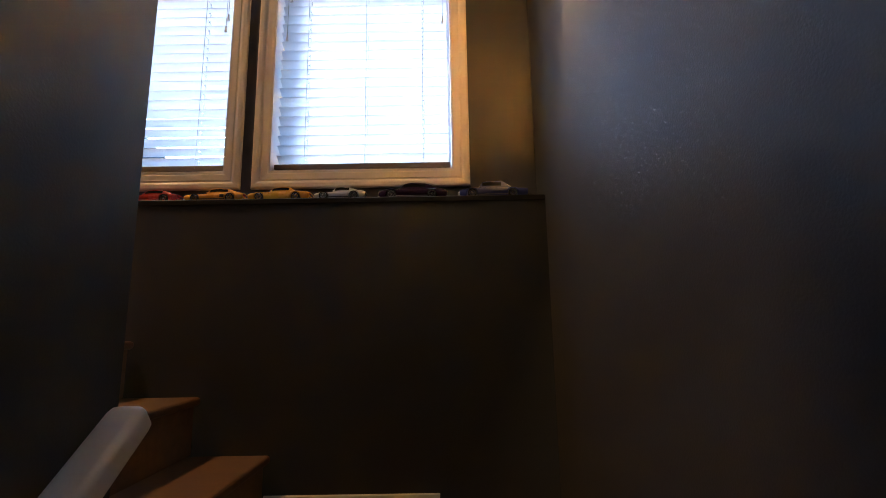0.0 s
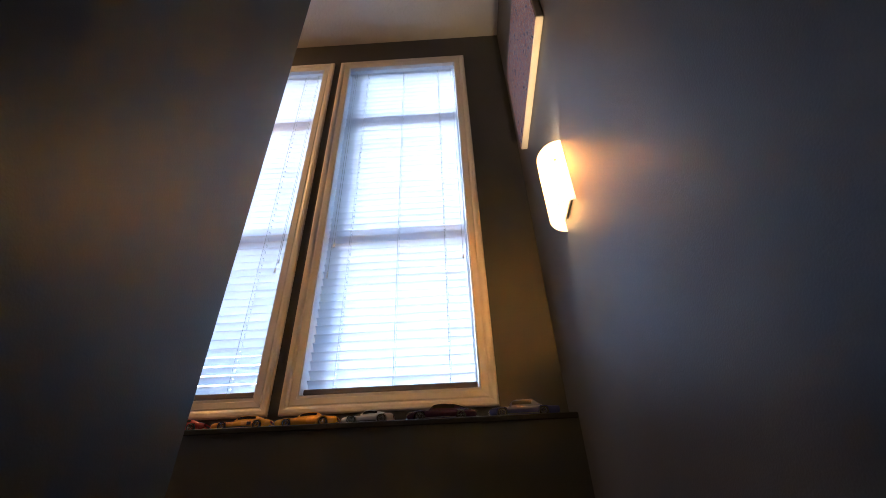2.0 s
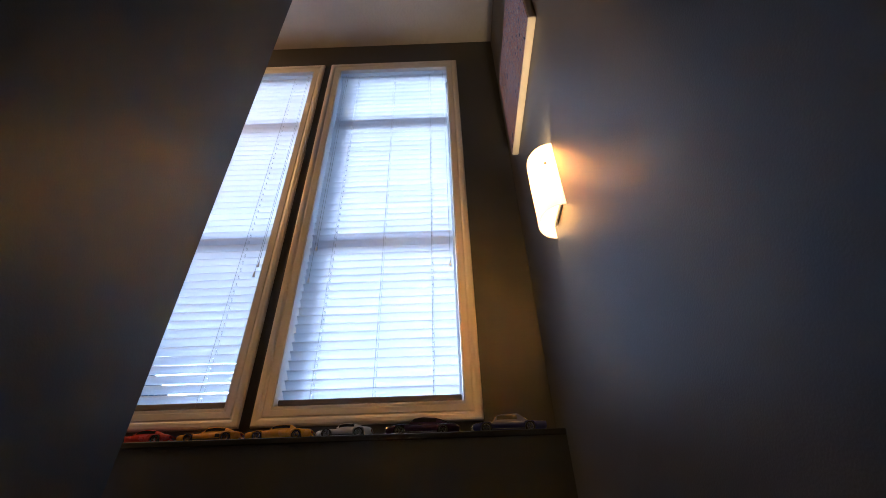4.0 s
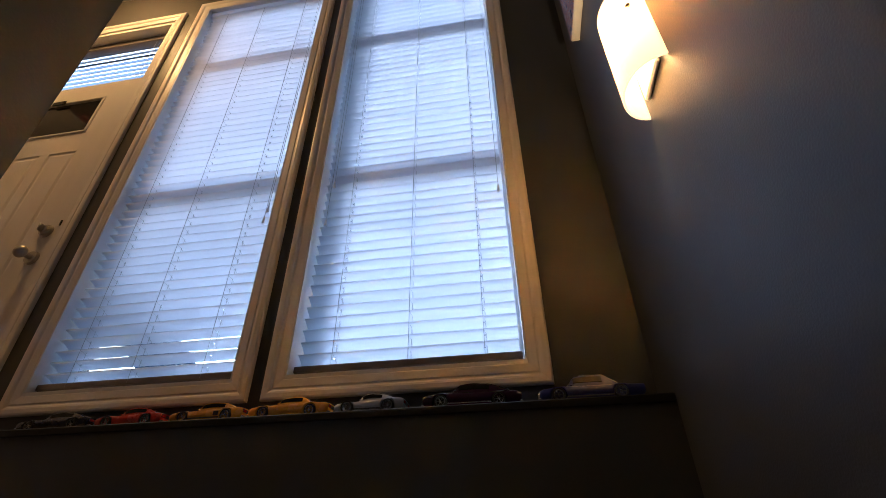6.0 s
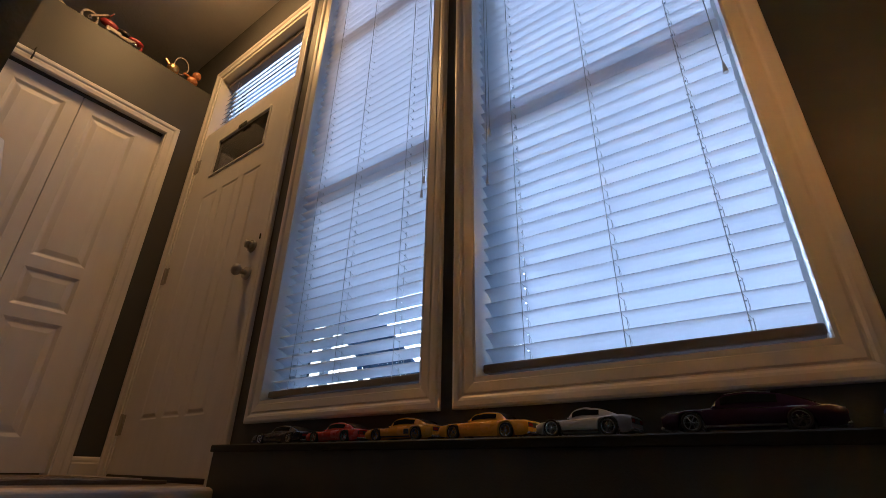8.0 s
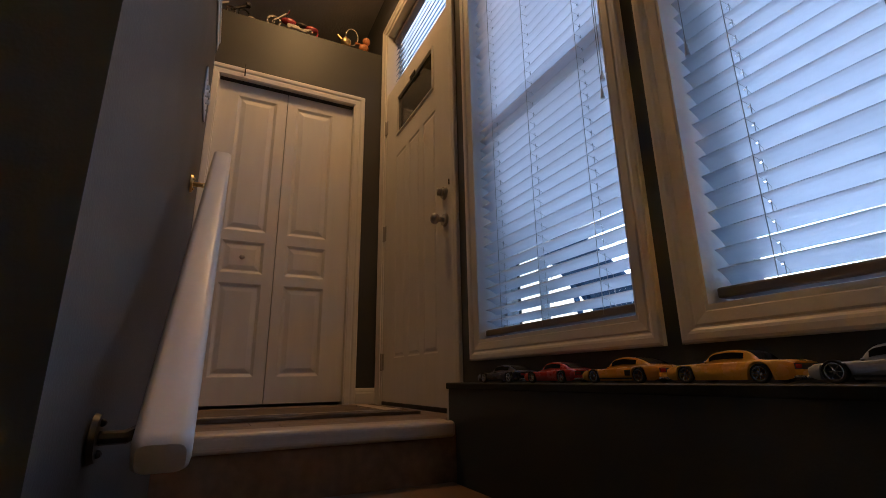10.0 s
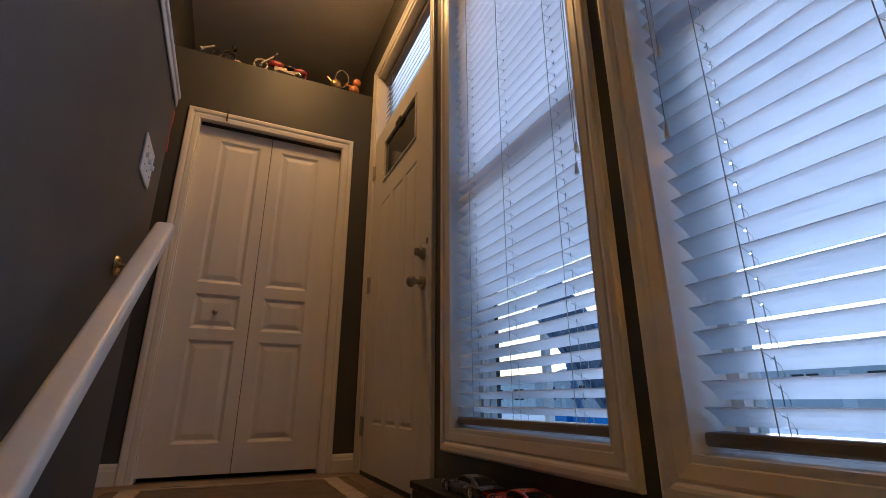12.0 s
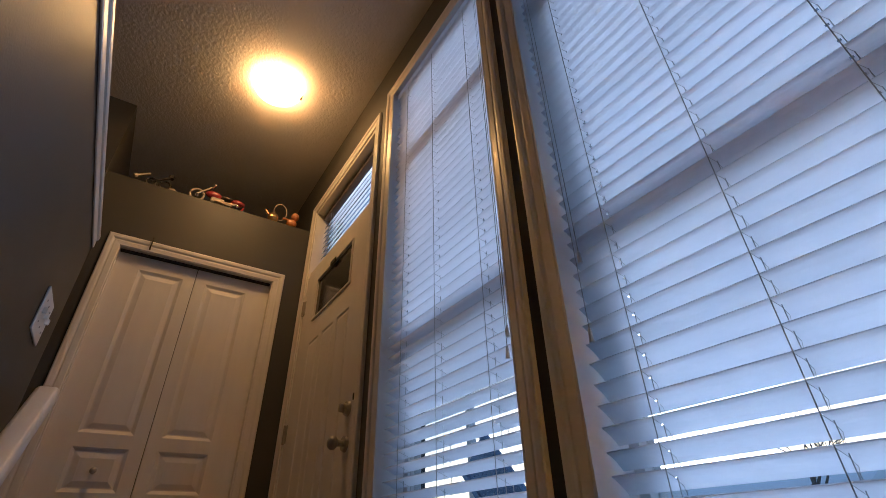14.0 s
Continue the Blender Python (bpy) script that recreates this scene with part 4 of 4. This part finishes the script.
def wire_pot(ob):
    part("pot", ball(bmesh.new(), (0, -0.02, 0.036), 0.032, 0.9, 1, 1), BRASS, ob, "brassy round body")
    bm = bmesh.new()
    tube(bm, [(0, 0.015 + 0.038 * math.cos(t), 0.085 + 0.055 * math.sin(t)) for t in [i * math.tau / 24 for i in range(24)]], 0.0028, 6, True)
    part("wire_hoop", bm, IVORY, ob, "thin pale wire hoop")
    part("figure_body", ball(bmesh.new(), (0, 0.09, 0.032), 0.026, 1, 1.2, 1.0), AMBER, ob)
    part("figure_top", ball(bmesh.new(), (0, 0.105, 0.082), 0.024, 1, 1, 1.1), AMBER, ob)
    part("limb", rod(bmesh.new(), (0, 0.085, 0.05), (0.01, 0.035, 0.045), 0.007), AMBER, ob)
    part("leg", rod(bmesh.new(), (0, -0.045, 0.012), (0.004, -0.075, 0.004), 0.005), COPPER, ob)
    part("spout", rod(bmesh.new(), (0, -0.045, 0.05), (0, -0.07, 0.075), 0.007, 0.004), COPPER, ob)


ornament(0.82, "dark metal scrap figurine with a bolt on the closet ledge", scrap)
ornament(1.180, "red and ivory toy motorcycle figurine on the closet ledge", cycle)
ornament(1.565, "brass pot figurine with a wire hoop on the closet ledge", wire_pot)

# ---- outdoors ----
structure("ground", boxed(-300, 300, 2.05, 600, 1.0, 1.60), SNOW, "snow-covered ground outside", "ground")
STEEL = mat("dark_blue_steel", (0.15, 0.26, 0.45), 0.5, vary=0.15)
SIDING = mat("pale_siding", (0.86, 0.86, 0.85), 0.7, vary=0.1, scale=2)
SIDING2 = mat("grey_siding", (0.60, 0.61, 0.63), 0.7, vary=0.1, scale=2)
HOUSEGLASS = mat("dark_house_window", (0.05, 0.06, 0.08), 0.1)
BINBLUE = mat("blue_bin_plastic", (0.03, 0.20, 0.55), 0.45)
BARK = mat("grey_bark", (0.12, 0.10, 0.085), 0.9, bump=0.6)

ramp = thing("metal_ramp", (-1.404, 2.468, 1.60), "dark blue perforated metal ramp propped up outside the window", "ramp")
ramp.scale = (1.08, 1.08, 1.08)
P0, D, V = Vector((-0.62, 0, 1.09)), Vector((0.69, 0, -0.724)), Vector((0.724, 0, 0.69))
hs = [(0.063 + 0.02 * k, 0.069 + 0.02 * k, -0.063 + 0.02 * r, -0.057 + 0.02 * r) for k in range(66) for r in range(7)]
part("perforated_deck", holed_wall((0.0, 1.46), (-0.085, 0.085), hs, lambda u, v, d: P0 + D * u + V * v + Vector((0, d, 0)), 0.006), STEEL, ramp)
for v in (-0.095, 0.095):
    bm = bmesh.new()
    skin(bm, [[P0 + D * u + V * (v + a) + Vector((0, b, 0)) for a, b in ((-0.011, -0.015), (0.011, -0.015), (0.011, 0.02), (-0.011, 0.02))] for u in (-0.01, 1.47)])
    part("edge_rail", bm, STEEL, ramp)
part("prop_leg", rod(bmesh.new(), P0 + D * 0.05 + Vector((0, 0.02, 0)), (-0.62, 0.30, 0.0), 0.014), STEEL, ramp)

col = thing("porch_post", (-3.51, 3.53, 1.60), "slim white painted porch post outside", "post")
part("shaft", boxed(-0.03, 0.03, -0.03, 0.03, 0, 2.9, bevel=0.004), VINYL, col)
part("base_block", boxed(-0.05, 0.05, -0.05, 0.05, 0, 0.12, bevel=0.005), VINYL, col)


def wheelie_bin(x, y):
    b = thing("recycling_bin", (x, y, 1.60), "blue plastic recycling bin standing in the snow", "bin", "recycling bins")
    bm = bmesh.new()
    skin(bm, [[Vector((sx * w, sy * d, z)) for sx, sy in ((-1, -1), (1, -1), (1, 1), (-1, 1))] for w, d, z in ((0.15, 0.17, 0.04), (0.19, 0.22, 0.55))])
    part("tub", bm, BINBLUE, b)
    part("lid", boxed(-0.2, 0.2, -0.23, 0.23, 0.55, 0.59, bevel=0.012), BINBLUE, b)
    for s in (-1, 1):
        part("wheel", rod(bmesh.new(), (s * 0.12, 0.19, 0.06), (s * 0.16, 0.19, 0.06), 0.06), TYRE, b)


wheelie_bin(-6.2, 5.9)
wheelie_bin(-5.7, 5.9)


def house(x, y, w, h, roof_h, siding, label):
    ob = thing("house", (x, y, 1.60), label, "house", "houses across the street")
    wins = [(-w * 0.32, -w * 0.16, 0.9, 2.0), (w * 0.08, w * 0.3, 0.9, 2.0), (-w * 0.08, w * 0.0, 0.1, 2.1)]
    part("wall", holed_wall((-w / 2, w / 2), (0, h), wins, lambda u, v, d: Vector((u, d, v)), 0.25), siding, ob)
    part("side_walls", boxed(-w / 2, w / 2, 0.9, 7.0, 0, h), siding, ob)
    bm = bmesh.new()
    skin(bm, [[Vector((sx * (w / 2 + 0.3), -0.4, h)), Vector((sx * (w / 2 + 0.3), 3.5, h + roof_h)), Vector((sx * (w / 2 + 0.3), 7.4, h))] for sx in (-1, 1)])
    part("roof", bm, SNOW, ob, "snow-covered roof")
    for a0, a1, b0, b1 in wins[:2]:
        win = new("window")
        win.parent = ob
        part("pane", boxed(a0, a1, 0.12, 0.15, b0, b1), HOUSEGLASS, win)
        part("frame", boxed((a0 + a1) / 2 - 0.04, (a0 + a1) / 2 + 0.04, 0.05, 0.12, b0, b1), VINYL, win)
    a0, a1, b0, b1 = wins[2]
    part("front_door", boxed(a0, a1, 0.1, 0.16, 0.1, b1), VINYL, ob)
    return ob


for i, (x, y, w, sd) in enumerate(((-46, 30, 9, SIDING), (-34, 28, 8.5, SIDING2), (-23, 27, 9, SIDING), (-12.5, 27, 8, SIDING2), (-2, 28, 9, SIDING), (9, 28, 8, SIDING2), (20, 29, 9, SIDING))):
    house(x, y, w, 2.5, 1.3, sd, "pale sided bungalow with a snowy roof" if sd is SIDING else "grey sided bungalow with a snowy roof")


def bare_tree(x, y, h, seed):
    r = random.Random(seed)
    ob = thing("tree", (x, y, 1.60), "bare winter tree across the street", "tree", "bare trees")
    part("trunk", rod(bmesh.new(), (0, 0, 0), (0.05, 0, h * 0.5), 0.14, 0.08, 10), BARK, ob)
    bm = bmesh.new()

    def grow(p, d, ln, rad, depth):
        q = p + d * ln
        rod(bm, p, q, rad, rad * 0.6, 5, False)
        if depth:
            for _ in range(3):
                nd = (d + Vector((r.uniform(-0.8, 0.8), r.uniform(-0.8, 0.8), r.uniform(-0.1, 0.5)))).normalized()
                grow(q, nd, ln * r.uniform(0.6, 0.85), rad * 0.6, depth - 1)

    for _ in range(4):
        grow(Vector((0.05, 0, h * r.uniform(0.35, 0.5))), Vector((r.uniform(-0.7, 0.7), r.uniform(-0.7, 0.7), 1)).normalized(), h * 0.2, 0.06, 3)
    part("branches", bm, BARK, ob)


bare_tree(-8.0, 21, 4.5, 1)
bare_tree(-18.0, 22, 4.2, 2)
bare_tree(-3.0, 22, 4.2, 3)
